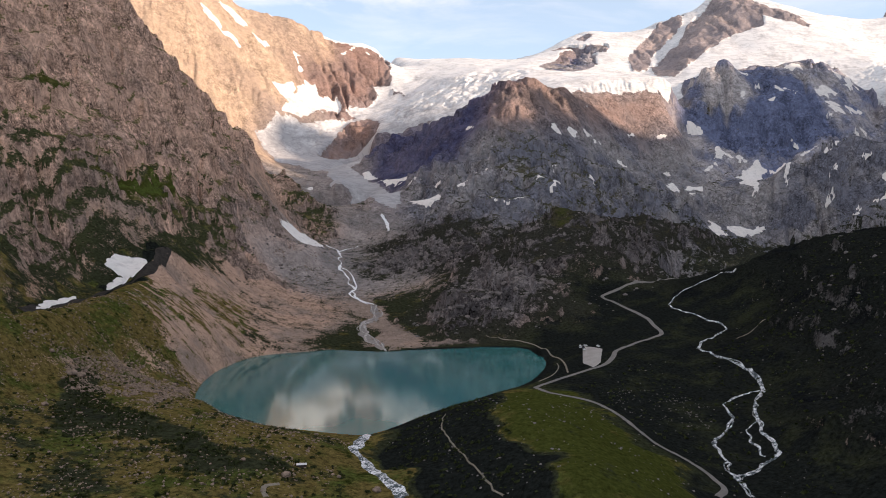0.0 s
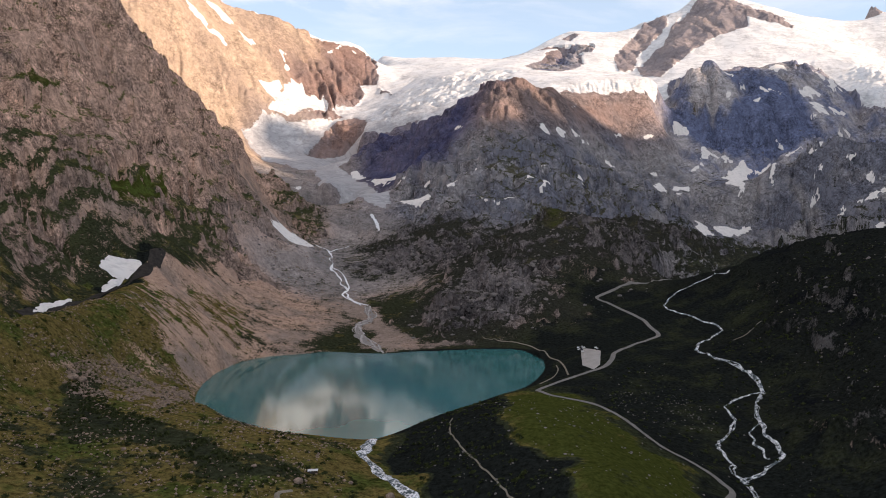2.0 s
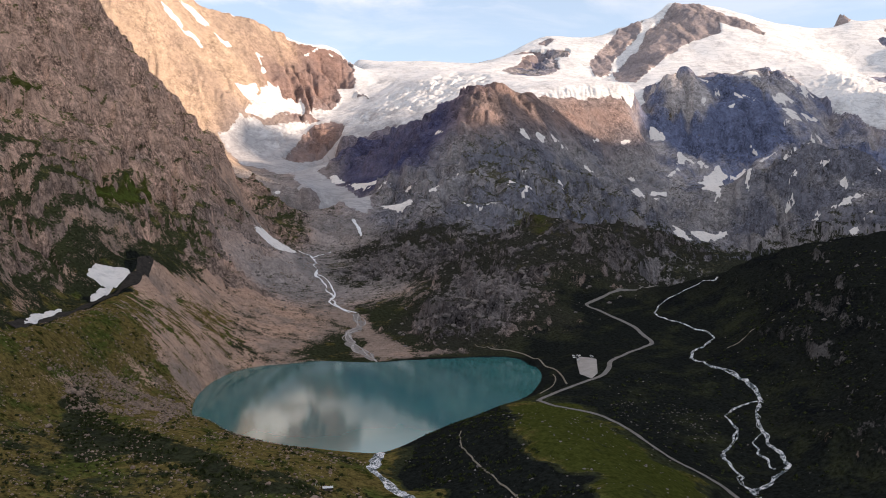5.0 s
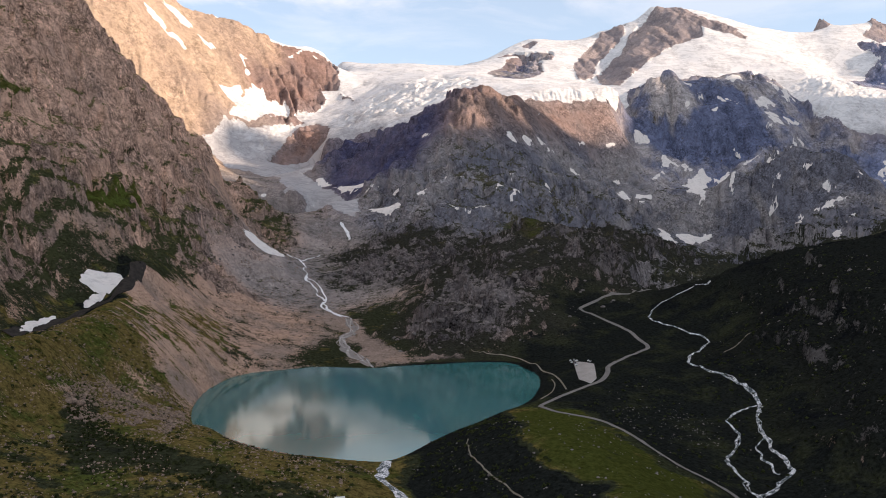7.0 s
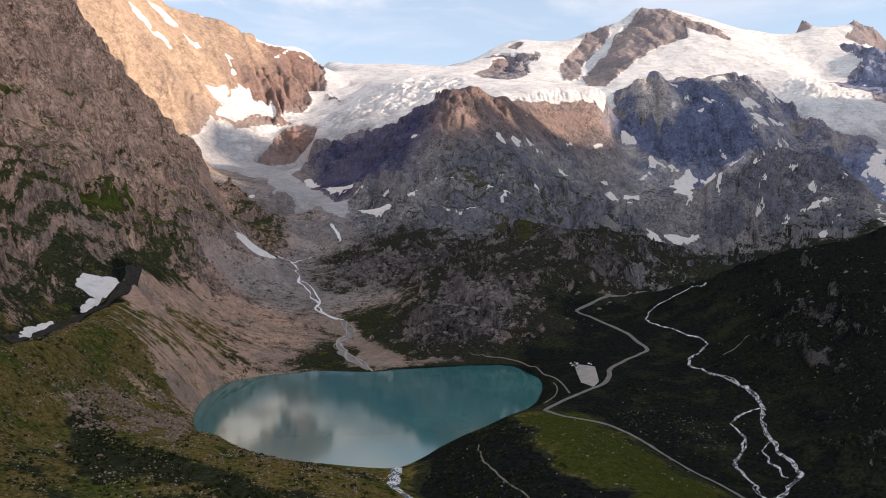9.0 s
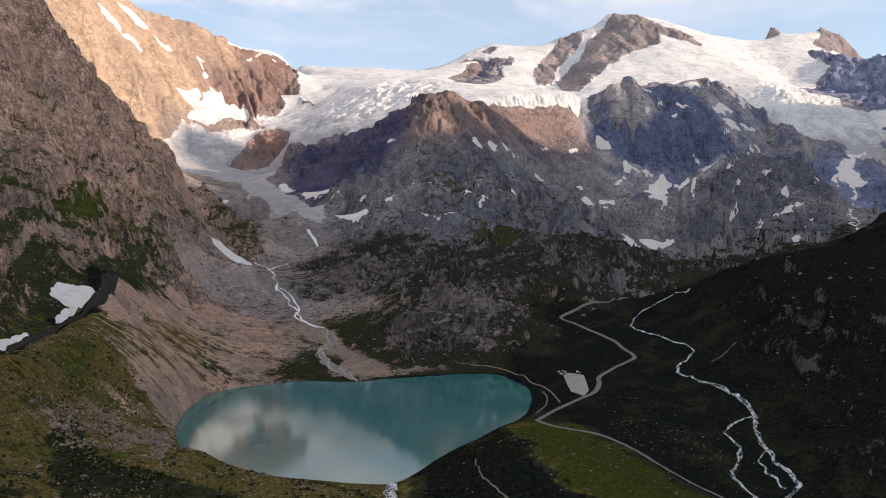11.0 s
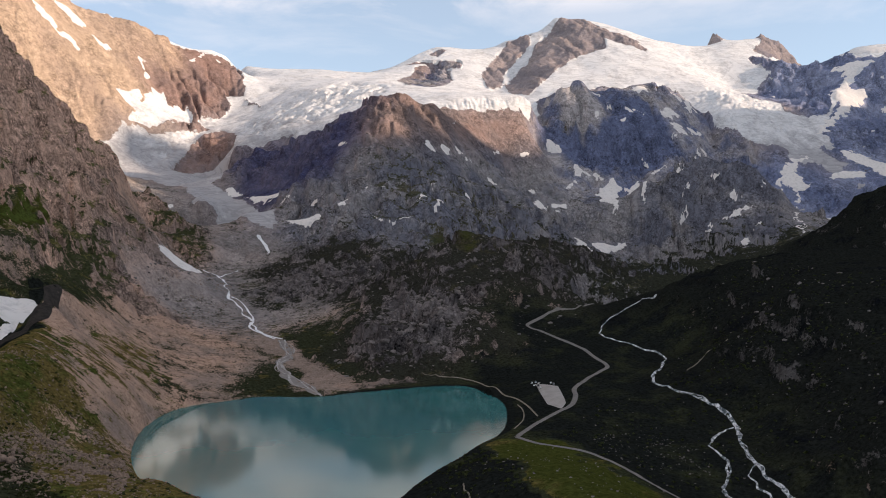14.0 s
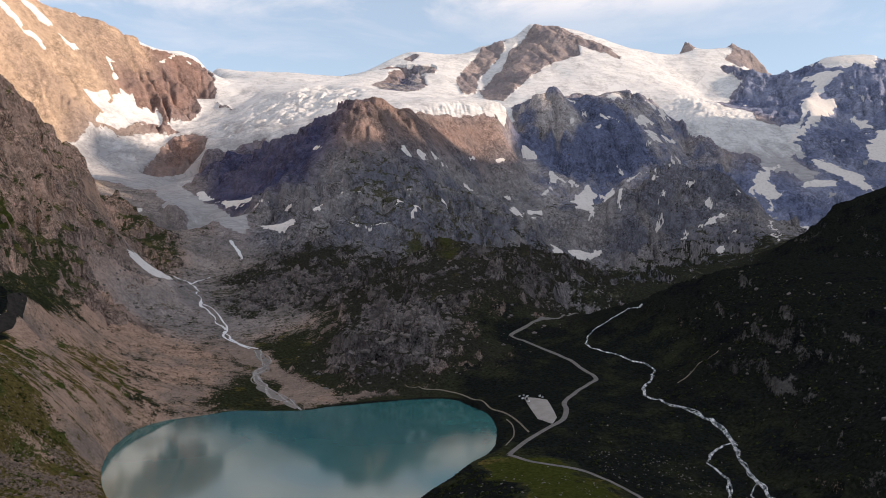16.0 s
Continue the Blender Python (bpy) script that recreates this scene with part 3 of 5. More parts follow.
CLIFF_SHADE = [(806, 2874), (909, 2902), (1011, 2887), (1105, 2904), (1154, 2973), (1193, 3014), (1283, 2987), (1318, 2943), (1355, 2882), (1380, 2844), (1209, 2758), (1134, 2774), (1036, 2789), (941, 2812), (876, 2865)]
LIT_RIDGE = [(947, 3145), (1006, 2992), (1090, 2978), (1090, 2923), (1025, 2897), (934, 2908)]
BLUFF = [(994, 2408), (1041, 2414), (1075, 2376), (1065, 2337), (986, 2371)]
SLAB_SHADE = [(1066, 2468), (1206, 2426), (1618, 2849), (1343, 2257), (1270, 2128), (1153, 2201), (1111, 2378)]
SLAB_GREEN = [(129, 2100), (311, 2241), (505, 2403), (590, 2348), (617, 2222), (249, 1330), (204, 1756), (117, 1847)]
SLAB_PALE = [(672, 2638), (870, 2781), (897, 2639), (1003, 2447), (942, 2429), (716, 2376)]
ROCKS_BAND = [(-158, 1567), (-66, 1640), (71, 1631), (86, 1595), (-15, 1344), (-115, 1400), (-148, 1459)]
ROCKS_MAIN = [(-20, 1081), (5, 1171), (79, 1223), (178, 1162), (135, 1081), (80, 1048), (-4, 1048)]
MORAINE_FACE = [(-331, 971), (-322, 995), (-300, 1090), (-249, 1077), (-217, 964), (-229, 891), (-257, 844), (-293, 856), (-317, 874)]
HILL_ROCKS = [(409, 817, 9), (391, 782, 5), (387, 843, 4), (345, 738, 9), (310, 614, 7), (300, 622, 5), (320, 606, 6), (470, 980, 7), (440, 1010, 5)]
ROAD = [(399, 1260), (311, 1144), (268, 1129), (243, 1117), (213, 1099), (221, 1067), (231, 1030), (242, 989), (242, 937), (239, 900), (222, 884), (194, 853), (174, 827), (166, 803), (154, 782), (135, 768), (110, 745), (89, 720), (79, 706)]
ROAD_LOW = [(79, 706), (89, 681), (104, 669), (124, 656), (134, 628), (140, 588), (142, 551), (154, 540), (165, 525), (170, 514), (172, 502), (160, 478)]
TRAIL_SHORE = [(51, 975), (70, 968), (89, 958), (106, 932), (114, 870), (119, 839), (119, 804), (116, 763)]
TRAIL_KNOLL = [(1, 562), (-1, 528), (5, 493), (14, 455), (22, 427), (29, 405)]
TRACK_BANK = [(-87, 433), (-93, 428), (-93, 422), (-90, 415)]
HILL_GULLY = [(300, 842), (318, 853), (335, 856), (362, 868)]
RIVER = [(382, 1078), (353, 1074), (319, 1055), (293, 1040), (279, 1014), (289, 988), (305, 954), (318, 928), (295, 885), (274, 858), (259, 832), (262, 802), (274, 774), (278, 749), (280, 726), (272, 700), (251, 663), (240, 627), (234, 601), (235, 586), (233, 569), (224, 560), (212, 549), (197, 535), (189, 526)]
RIVER_WEST = [(274, 711), (253, 701), (230, 675), (226, 644), (217, 624), (198, 598), (195, 578), (193, 556), (186, 537), (189, 526), (189, 513), (188, 500)]
RIVER_INNER = [(239, 625), (225, 606), (224, 587), (224, 570)]
OUTLET = [(-53, 566), (-56, 544), (-57, 521), (-49, 505), (-40, 476), (-29, 446), (-21, 430)]
BROOK = [(-236, 1691), (-212, 1655), (-192, 1546), (-179, 1451), (-160, 1400), (-146, 1335), (-132, 1250), (-108, 1195)]
BROOK_TOP = [(-175, 1718), (-196, 1672), (-206, 1640)]
CASCADE = [(-136, 1902), (-131, 1892), (-124, 1869), (-114, 1789)]
DELTA = [(-100, 1190), (-90, 1133), (-103, 1060), (-92, 1001), (-78, 963), (-64, 925)]
TRAIL_LOOP = [(113, 815), (112, 798), (108, 780), (100, 758), (85, 734)]
LOT = [(147, 867), (164, 846), (151, 788), (142, 776), (135, 794)]
RIM = [(-349, 690), (-346, 756), (-343, 806), (-336, 850), (-331, 890), (-327, 925), (-326, 955), (-331, 985), (-343, 1030)]
CARS = [(145.6, 872.6), (149.3, 871.5), (150.0, 863.2), (143.6, 858.2), (146.0, 853.5), (145.4, 845.5), (161.2, 858.5), (161.9, 852.7)]
BOULDERS = [(-270.3, 598.9), (-286.1, 603.8), (-266.0, 605.9), (-258.1, 582.6), (-260.0, 536.7), (-232.3, 524.6), (-187.6, 469.8), (-301.8, 604.6)]
BOULDERS_LOW = [(-85.7, 445.0), (-35.8, 437.2), (-111.4, 455.1), (-85.7, 553.1), (-58.3, 455.3)]
HUT = [(-80.1, 462.4)]
SHELF = [(415, 2675), (500, 2724), (590, 2772), (700, 2816), (790, 2860), (830, 2915), (880, 2985), (905, 3120), (960, 3300), (1100, 3400), (1000, 3700), (500, 3900), (0, 3990), (-260, 3900),
         (-215, 3560), (-190, 3320), (-40, 3100), (-20, 2840), (-60, 2560), (60, 2430), (180, 2440), (300, 2530)]

# patches of old snow, in plan
PATCHES = []
PATCHES.append([(86, 1873), (113, 1851), (137, 1831), (175, 1839), (199, 1853), (192, 1835), (154, 1820), (130, 1824), (100, 1849)])
PATCHES.append([(202, 1881), (214, 1907), (231, 1941), (238, 1914), (219, 1894), (206, 1874)])
PATCHES.append([(248, 1886), (278, 1944), (289, 1941), (262, 1881)])
PATCHES.append([(375, 2134), (396, 2214), (404, 2185)])
PATCHES.append([(302, 2275), (316, 2291), (331, 2278), (317, 2264)])
PATCHES.append([(347, 2315), (366, 2331), (398, 2340), (379, 2312), (358, 2302)])
PATCHES.append([(409, 2379), (435, 2395), (420, 2368)])
PATCHES.append([(436, 2379), (465, 2421), (455, 2395), (436, 2368)])
PATCHES.append([(418, 2486), (475, 2654), (448, 2559)])
PATCHES.append([(280, 2068), (298, 2104), (290, 2068)])
PATCHES.append([(75, 2269), (85, 2257), (84, 2230), (72, 2252)])
PATCHES.append([(100, 1984), (121, 1991), (116, 1972), (104, 1973)])
PATCHES.append([(31, 1944), (61, 1962), (56, 1937), (39, 1929)])
PATCHES.append([(706, 2713), (759, 2745), (795, 2781), (734, 2720), (708, 2707)])
PATCHES.append([(846, 2861), (870, 2871), (902, 2844), (905, 2835), (866, 2841)])
PATCHES.append([(586, 2638), (622, 2679), (615, 2662)])
PATCHES.append([(918, 2786), (937, 2798), (957, 2779), (1019, 2778), (1003, 2766), (959, 2764), (926, 2748), (902, 2751)])
PATCHES.append([(839, 2659), (887, 2715), (911, 2733), (864, 2667)])
PATCHES.append([(686, 2504), (715, 2550), (719, 2510), (699, 2472), (681, 2467)])
PATCHES.append([(710, 2492), (752, 2541), (801, 2560), (811, 2542), (766, 2529), (720, 2491)])
PATCHES.append([(844, 2543), (900, 2545), (965, 2650), (936, 2660), (990, 2719), (986, 2738), (1019, 2748), (1044, 2769), (1065, 2764), (1069, 2742), (1093, 2722), (1106, 2736), (1140, 2725), (1044, 2471), (1019, 2471), (1075, 2701), (1045, 2700), (954, 2491), (931, 2509), (920, 2552), (879, 2534)])
PATCHES.append([(1182, 2748), (1232, 2765), (1284, 2779), (1236, 2748), (1201, 2736)])
PATCHES.append([(1257, 2713), (1310, 2775), (1342, 2786), (1294, 2732)])
PATCHES.append([(1205, 2445), (1241, 2444), (1210, 2436)])
PATCHES.append([(769, 2385), (788, 2389), (801, 2351), (765, 2297), (759, 2341)])
PATCHES.append([(822, 2375), (850, 2403), (892, 2407), (929, 2417), (931, 2405), (881, 2371), (837, 2348)])
PATCHES.append([(1197, 2289), (1227, 2284), (1261, 2282), (1280, 2276), (1243, 2268), (1214, 2275)])
PATCHES.append([(-370, 904), (-372, 924), (-371, 945), (-357, 954), (-343, 957), (-333, 936), (-336, 921), (-341, 911), (-352, 905), (-359, 905)])
PATCHES.append([(-353, 868), (-354, 896), (-343, 909), (-345, 899), (-345, 864)])
PATCHES.append([(-350, 704), (-355, 731), (-357, 772), (-354, 804), (-351, 779), (-348, 743), (-346, 710)])
PATCHES.append([(-295, 1520), (-289, 1562), (-294, 1717), (-271, 1717), (-237, 1670), (-230, 1520), (-248, 1504), (-272, 1499), (-287, 1498)])
PATCHES.append([(-234, 2417), (-207, 2432), (-184, 2389), (-211, 2383)])
PATCHES.append([(-180, 2353), (-143, 2323), (-93, 2272), (-98, 2232), (-148, 2287)])
PATCHES.append([(-79, 1985), (-41, 1960), (-3, 1933), (-13, 1907), (-47, 1916)])
PATCHES.append([(-860, 2956), (-833, 3018), (-789, 2999), (-738, 3002), (-682, 3005), (-684, 2986), (-715, 2966), (-765, 2962), (-824, 2966)])
PATCHES.append([(-812, 3097), (-781, 3129), (-725, 3115), (-692, 3107), (-698, 3076), (-748, 3063), (-789, 3065)])
PATCHES.append([(-700, 3076), (-671, 3101), (-620, 3107), (-623, 3086), (-659, 3071)])
PATCHES.append([(-398, 3370), (-352, 3458), (-347, 3431), (-380, 3371)])
PATCHES.append([(-318, 3442), (-279, 3451), (-289, 3422)])
PATCHES.append([(-552, 3169), (-530, 3191), (-524, 3146), (-507, 3149), (-518, 3111), (-537, 3136)])
PATCHES.append([(-575, 2997), (-545, 3033), (-510, 3039), (-520, 3000), (-551, 2983)])
PATCHES.append([(-502, 3069), (-499, 3103), (-474, 3114), (-452, 3109), (-462, 3070), (-490, 3043)])
PATCHES.append([(1340, 2975), (1395, 3012), (1450, 2996), (1400, 2978), (1362, 2955)])
PATCHES.append([(1420, 2950), (1470, 2975), (1517, 2990), (1519, 2974), (1457, 2938)])
PATCHES.append([(1350, 2940), (1400, 2952), (1420, 2938), (1385, 2926)])
PATCHES.append([(1476, 3065), (1650, 3296), (1534, 3077), (1481, 3049)])
PATCHES.append([(1434, 3090), (1492, 3116), (1486, 3090)])
PATCHES.append([(1074, 3015), (1131, 3015), (1079, 2989)])
PATCHES.append([(1248, 3066), (1310, 3106), (1333, 3052), (1275, 3047)])
PATCHES.append([(1151, 2920), (1181, 2927), (1169, 2905), (1147, 2906)])
PATCHES.append([(1054, 2915), (1085, 2935), (1069, 2912)])
PATCHES.append([(1218, 2962), (1267, 2947), (1243, 2945)])
PATCHES.append([(1337, 2934), (1392, 2931), (1429, 2916), (1479, 2938), (1420, 2898), (1365, 2909)])
PATCHES.append([(1366, 2360), (1706, 2780), (1804, 2856), (1924, 2911), (1847, 2838), (1795, 2786), (1789, 2729), (1844, 2752), (1777, 2694), (1715, 2672), (1417, 2244), (1306, 2051), (1328, 2126), (1420, 2280), (1687, 2668), (1658, 2697), (1384, 2355)])
PATCHES.append([(2088, 2946), (2151, 2898), (2163, 2850), (2202, 2821), (2181, 2749), (2143, 2675), (2088, 2659), (2079, 2720), (2083, 2799), (2062, 2851)])
PATCHES.append([(1875, 2742), (1966, 2776), (2048, 2750), (2009, 2720), (1911, 2737)])
PATCHES.append([(1684, 2520), (1759, 2554), (1748, 2497)])
PATCHES.append([(2523, 3255), (2567, 3196), (2561, 3150), (2523, 3163), (2508, 3216)])
PATCHES.append([(2363, 2983), (2517, 3106), (2585, 3109), (2589, 3043), (2398, 2836), (2370, 2870), (2341, 2906)])
PATCHES.append([(2518, 3571), (2643, 3521), (2680, 3483), (2556, 3449), (2471, 3380), (2539, 3349), (2434, 3257), (2281, 3176), (2152, 3080), (2042, 3029), (2140, 3125), (2293, 3231), (2322, 3332), (2498, 3456)])
PATCHES.append([(2659, 3663), (2884, 3539), (2821, 3445), (2774, 3527), (2699, 3552)])
BEHIND = [  # how the ground falls away behind a crest
    (LEFT_EDGE, 40, 230, -110), (SUN_CREST, 0, 250, -170), (BUTTRESS_CREST[:-2], 0, 250, -170), (SADDLE, 0, 300, -90), (SNOW_CREST, 60, 250, -220), (FAR_CREST, 150, 250, -200),
    (EAST_CREST, 200, 250, -220), (FLANK_CREST, -20, 110, -60), (HUMP_CREST[:2], 0, 120, -60), (DARK_CREST[:9], 10, 130, -25), (SLAB_CREST[1:5], 10, 120, -65),
    (MID_CREST, 20, 130, -50), (HILL_CREST, 30, 110, -35), (HILL_BACK, 60, 180, -60),
]


def lattice(ix, iy, seed):
    h = (ix * 374761393 + iy * 668265263 + seed * 1442695041) & 0xFFFFFFFF
    h = ((h ^ (h >> 13)) * 1274126177) & 0xFFFFFFFF
    return ((h ^ (h >> 16)) & 0xFFFF) / 65535.0 * 2 * np.pi


def grain(x, y, seed=0):
    """Gradient noise in two dimensions, about -0.7 to 0.7."""
    ix, iy = np.floor(x).astype(np.int64), np.floor(y).astype(np.int64)
    fx, fy = x - ix, y - iy
    sx, sy = fx * fx * fx * (fx * (fx * 6 - 15) + 10), fy * fy * fy * (fy * (fy * 6 - 15) + 10)
    def corner(a, b):
        g = lattice(ix + a, iy + b, seed)
        return np.cos(g) * (fx - a) + np.sin(g) * (fy - b)
    low = corner(0, 0) * (1 - sx) + corner(1, 0) * sx
    high = corner(0, 1) * (1 - sx) + corner(1, 1) * sx
    return low * (1 - sy) + high * sy


def ridged(x, y, seed=0):
    return 0.55 - np.abs(grain(x, y, seed)) * 2.6


def fbm(x, y, octaves, seed=0):
    total, size = 0, 1.0
    for k in range(octaves):
        total = total + grain(x * 2 ** k, y * 2 ** k, seed + k) * size
        size *= 0.5
    return total


def facets(x, y, seed=0):
    """Broken rock: every cell is a tilted face of its own."""
    ix, iy = np.floor(x).astype(np.int64), np.floor(y).astype(np.int64)
    near, value = np.full(x.shape, 1e9), np.zeros(x.shape)
    for a in (-1, 0, 1):
        for b in (-1, 0, 1):
            turn = lattice(ix + a, iy + b, seed)
            other = lattice(ix + a, iy + b, seed + 77)
            dx, dy = x - ix - a - 0.5 - 0.42 * np.cos(turn), y - iy - b - 0.5 - 0.42 * np.sin(turn)
            d = dx * dx + dy * dy
            closer = d < near
            near = np.where(closer, d, near)
            value = np.where(closer, (other / 3.1416 - 1) * 0.5 + dx * np.cos(other * 3) * 0.9 + dy * np.sin(other * 3) * 0.9, value)
    return value


def smooth(a, b, v):
    k = np.clip((v - a) / (b - a), 0, 1)
    return k * k * (3 - 2 * k)


def inside(polygon, x, y):
    """Signed distance to a closed outline, positive inside."""
    pts = np.array(polygon, float)
    best, odd = np.full(x.shape, 1e9), np.zeros(x.shape, bool)
    for (ax, ay), (bx, by) in zip(pts, np.roll(pts, -1, 0)):
        dx, dy = bx - ax, by - ay
        k = np.clip(((x - ax) * dx + (y - ay) * dy) / (dx * dx + dy * dy + 1e-9), 0, 1)
        best = np.minimum(best, (x - ax - k * dx) ** 2 + (y - ay - k * dy) ** 2)
        cross = (ay > y) != (by > y)
        odd ^= cross & (x < dx * (y - ay) / (dy if abs(dy) > 1e-9 else 1e-9) + ax)
    return np.where(odd, 1, -1) * np.sqrt(best)


def rounded(points, closed=True, steps=6):
    """A Catmull-Rom curve through the points."""
    p = np.array(points, float)
    p = np.vstack([p[-1], p, p[0], p[1]]) if closed else np.vstack([2 * p[0] - p[1], p, 2 * p[-1] - p[-2]])
    t = np.linspace(0, 1, steps, endpoint=False)[:, None]
    rows = [0.5 * (2 * b + (c - a) * t + (2 * a - 5 * b + 4 * c - d) * t ** 2 + (3 * b - a - 3 * c + d) * t ** 3)
            for a, b, c, d in zip(p[:-3], p[1:-2], p[2:-1], p[3:])]
    return np.vstack(rows + ([] if closed else [p[-2:-1]]))


def along(points, step):
    """Points every step metres on a line, its corners included."""
    rows = []
    for a, b in zip(points[:-1], points[1:]):
        n = max(1, int(math.dist(a[:2], b[:2]) / step))
        rows += [[a[k] + (b[k] - a[k]) * i / n for k in range(len(a))] for i in range(n)]
    return rows + [list(points[-1])]


CREASE = 12.0
LAKE = rounded(SHORE)
known, owner = [], []
for number, (landform, lines) in enumerate(LANDFORMS.items()):
    for pts in lines:
        crest = any(pts is row[0] for row in BEHIND) or pts in (HUMP_CREST, DARK_CREST, SLAB_CREST, MORAINE, TROUGH)
        rows = along(pts, 40 if pts in (MORAINE, TROUGH) else 110) if crest else [list(q) for q in pts]
        known += rows
        owner += [number] * len(rows)
for pts, dx, dy, dz in BEHIND:
    known += [[x + dx, y + dy, z + dz] for x, y, z in pts]
    owner += [-1] * len(pts)
known += [[x, y, 0.3] for x, y in LAKE[::4]]
owner += [list(LANDFORMS).index("valley")] * len(LAKE[::4])
known, owner = np.array(known, float), np.array(owner)
keep = [i for i in range(len(known)) if i == 0 or np.min(np.hypot(*(known[:i, :2] - known[i, :2]).T)) > 7]
known, owner = known[keep], owner[keep]


def spline_weights():
    n = len(known)
    r = np.sqrt(((known[:, None, :2] - known[None, :, :2]) ** 2).sum(2) + CREASE ** 2)
    flat = np.column_stack([np.ones(n), known[:, :2] / 1000])
    top = np.hstack([r + np.eye(n) * -1.0, flat])
    low = np.hstack([flat.T, np.zeros((3, 3))])
    return np.linalg.solve(np.vstack([top, low]), np.append(known[:, 2], [0, 0, 0]))


WEIGHTS = spline_weights()


def lie(x, y):
    """The broad height of the land."""
    out = np.empty(x.size)
    fx, fy = x.ravel(), y.ravel()
    for a in range(0, x.size, 40000):
        px, py = fx[a:a + 40000], fy[a:a + 40000]
        r = np.sqrt((px[:, None] - known[:, 0]) ** 2 + (py[:, None] - known[:, 1]) ** 2 + CREASE ** 2)
        out[a:a + 40000] = r @ WEIGHTS[:-3] + WEIGHTS[-3] + WEIGHTS[-2] * px / 1000 + WEIGHTS[-1] * py / 1000
    return out.reshape(x.shape)


# the sheet of ground: columns fan out with the valley, rows lie closer near the lake
DETAIL = 1.0
COLS = int(1150 * DETAIL)
FAN = np.linspace(-0.64, 0.98, COLS)
rows_y = [320.0]
while rows_y[-1] < 4750:
    rows_y.append(rows_y[-1] + min(0.0045 * rows_y[-1], 6.4) / DETAIL)
ROW_Y = np.array(rows_y)
GY = np.repeat(ROW_Y[:, None], COLS, 1)
GX = FAN[None, :] * (GY + 100)
BASE = lie(GX, GY)
slope_y, slope_x = np.gradient(BASE, axis=0) / np.gradient(GY, axis=0), np.gradient(BASE, axis=1) / np.gradient(GX, axis=1)
SLOPE = np.hypot(slope_x, slope_y)
SHORE_SIDE = inside(LAKE, GX, GY)


def nearest(allowed):
    wx, wy = GX + 25 * fbm(GX / 90, GY / 90, 3, 71), GY + 25 * fbm(GX / 90, GY / 90, 3, 83)
    real = np.isin(owner, allowed)
    pts, own = known[real], owner[real]
    out = np.empty(GX.size, int)
    fx, fy = wx.ravel(), wy.ravel()
    for a in range(0, GX.size, 40000):
        r = (fx[a:a + 40000, None] - pts[:, 0]) ** 2 + (fy[a:a + 40000, None] - pts[:, 1]) ** 2
        out[a:a + 40000] = own[np.argmin(r, 1)]
    return out.reshape(GX.shape)


def off_line(points, x, y):
    """Distance in plan to an open line."""
    best = np.full(x.shape, 1e9)
    for (ax, ay), (bx, by) in zip([p[:2] for p in points[:-1]], [p[:2] for p in points[1:]]):
        dx, dy = bx - ax, by - ay
        k = np.clip(((x - ax) * dx + (y - ay) * dy) / (dx * dx + dy * dy + 1e-9), 0, 1)
        best = np.minimum(best, (x - ax - k * dx) ** 2 + (y - ay - k * dy) ** 2)
    return np.sqrt(best)


FORMS = list(LANDFORMS)
NUM = {key: number for number, key in enumerate(FORMS)}
REGION = nearest([NUM[k] for k in FORMS])
BARE_REGION = nearest([NUM[k] for k in FORMS if k not in ("glacier", "snow")])


def blurred(a, times=6, reach=4):
    for _ in range(times):
        for axis in (0, 1):
            a = (np.roll(a, reach, axis) + np.roll(a, -reach, axis) + a * 2) / 4
    return a


# ---- what covers the ground ----
DARK_FRONT = (GX > 905) & (GX < 1612) & (GY > 2650) & (GY < 30 + np.interp(GX, [q[0] for q in DARK_CREST[:9]], [q[1] for q in DARK_CREST[:9]]))
def snow_cover():
    """Metres inside (+) or outside (-) the edge of lasting snow and ice."""
    wx, wy = GX + 14 * fbm(GX / 40, GY / 40, 4, 31), GY + 14 * fbm(GX / 40, GY / 40, 4, 37)
    snow = np.where(REGION == NUM["snow"], 40.0, -40.0)
    snow = np.maximum(snow, inside(TONGUE, wx, wy))
    snow = np.maximum(snow, inside(SHELF, wx, wy))
    snow = np.maximum(snow, inside(SNOWFIELD, 0.5 * (GX + wx), 0.5 * (GY + wy)))
    snow = np.maximum(snow, np.where(GY > 2600, 42 - off_line(SUN_CREST + BUTTRESS_CREST[1:], wx, wy - 6), -40))
    snow = np.maximum(snow, np.where((REGION == NUM["east"]) & (GY > 2300), (fbm(GX / 90, GY / 50, 5, 207) - 0.5) * 160, -40))
    snow = np.maximum(snow, np.maximum(inside(EAST_SNOW, wx, wy), inside(EAST_CAP, wx, wy)))
    for rock in (ISLAND, BAND_ROCK, FALL_ROCK, SNOW_ROCK, PEAK_A, PEAK_B, PEAK_C, PEAK_D, PEAK_E, PEAK_F, PEAK_G, PEAK_H, PEAK_I):
        snow = np.minimum(snow, -inside(rock, 0.5 * (GX + wx), 0.5 * (GY + wy)))
    snow = np.minimum(snow, np.where(DARK_FRONT, -40, off_line(DARK_CREST[:9], wx, wy) - 30))
    return np.clip(snow, -40, 40)


SNOW = snow_cover()
ICE_BODY = np.maximum(inside(TONGUE, GX, GY), inside(SHELF, GX, GY)) > -18
REGION = np.where((SNOW > 0) & ICE_BODY & (REGION != NUM["snow"]), NUM["glacier"], REGION)
REGION = np.where(((SNOW < -6) | ~ICE_BODY) & (REGION == NUM["glacier"]), BARE_REGION, REGION)
REGION = np.where((SNOW < 0) & (DARK_FRONT & (REGION == NUM["snow"]) | (off_line(DARK_CREST[:9], GX, GY) < 30)), NUM["dark"], REGION)
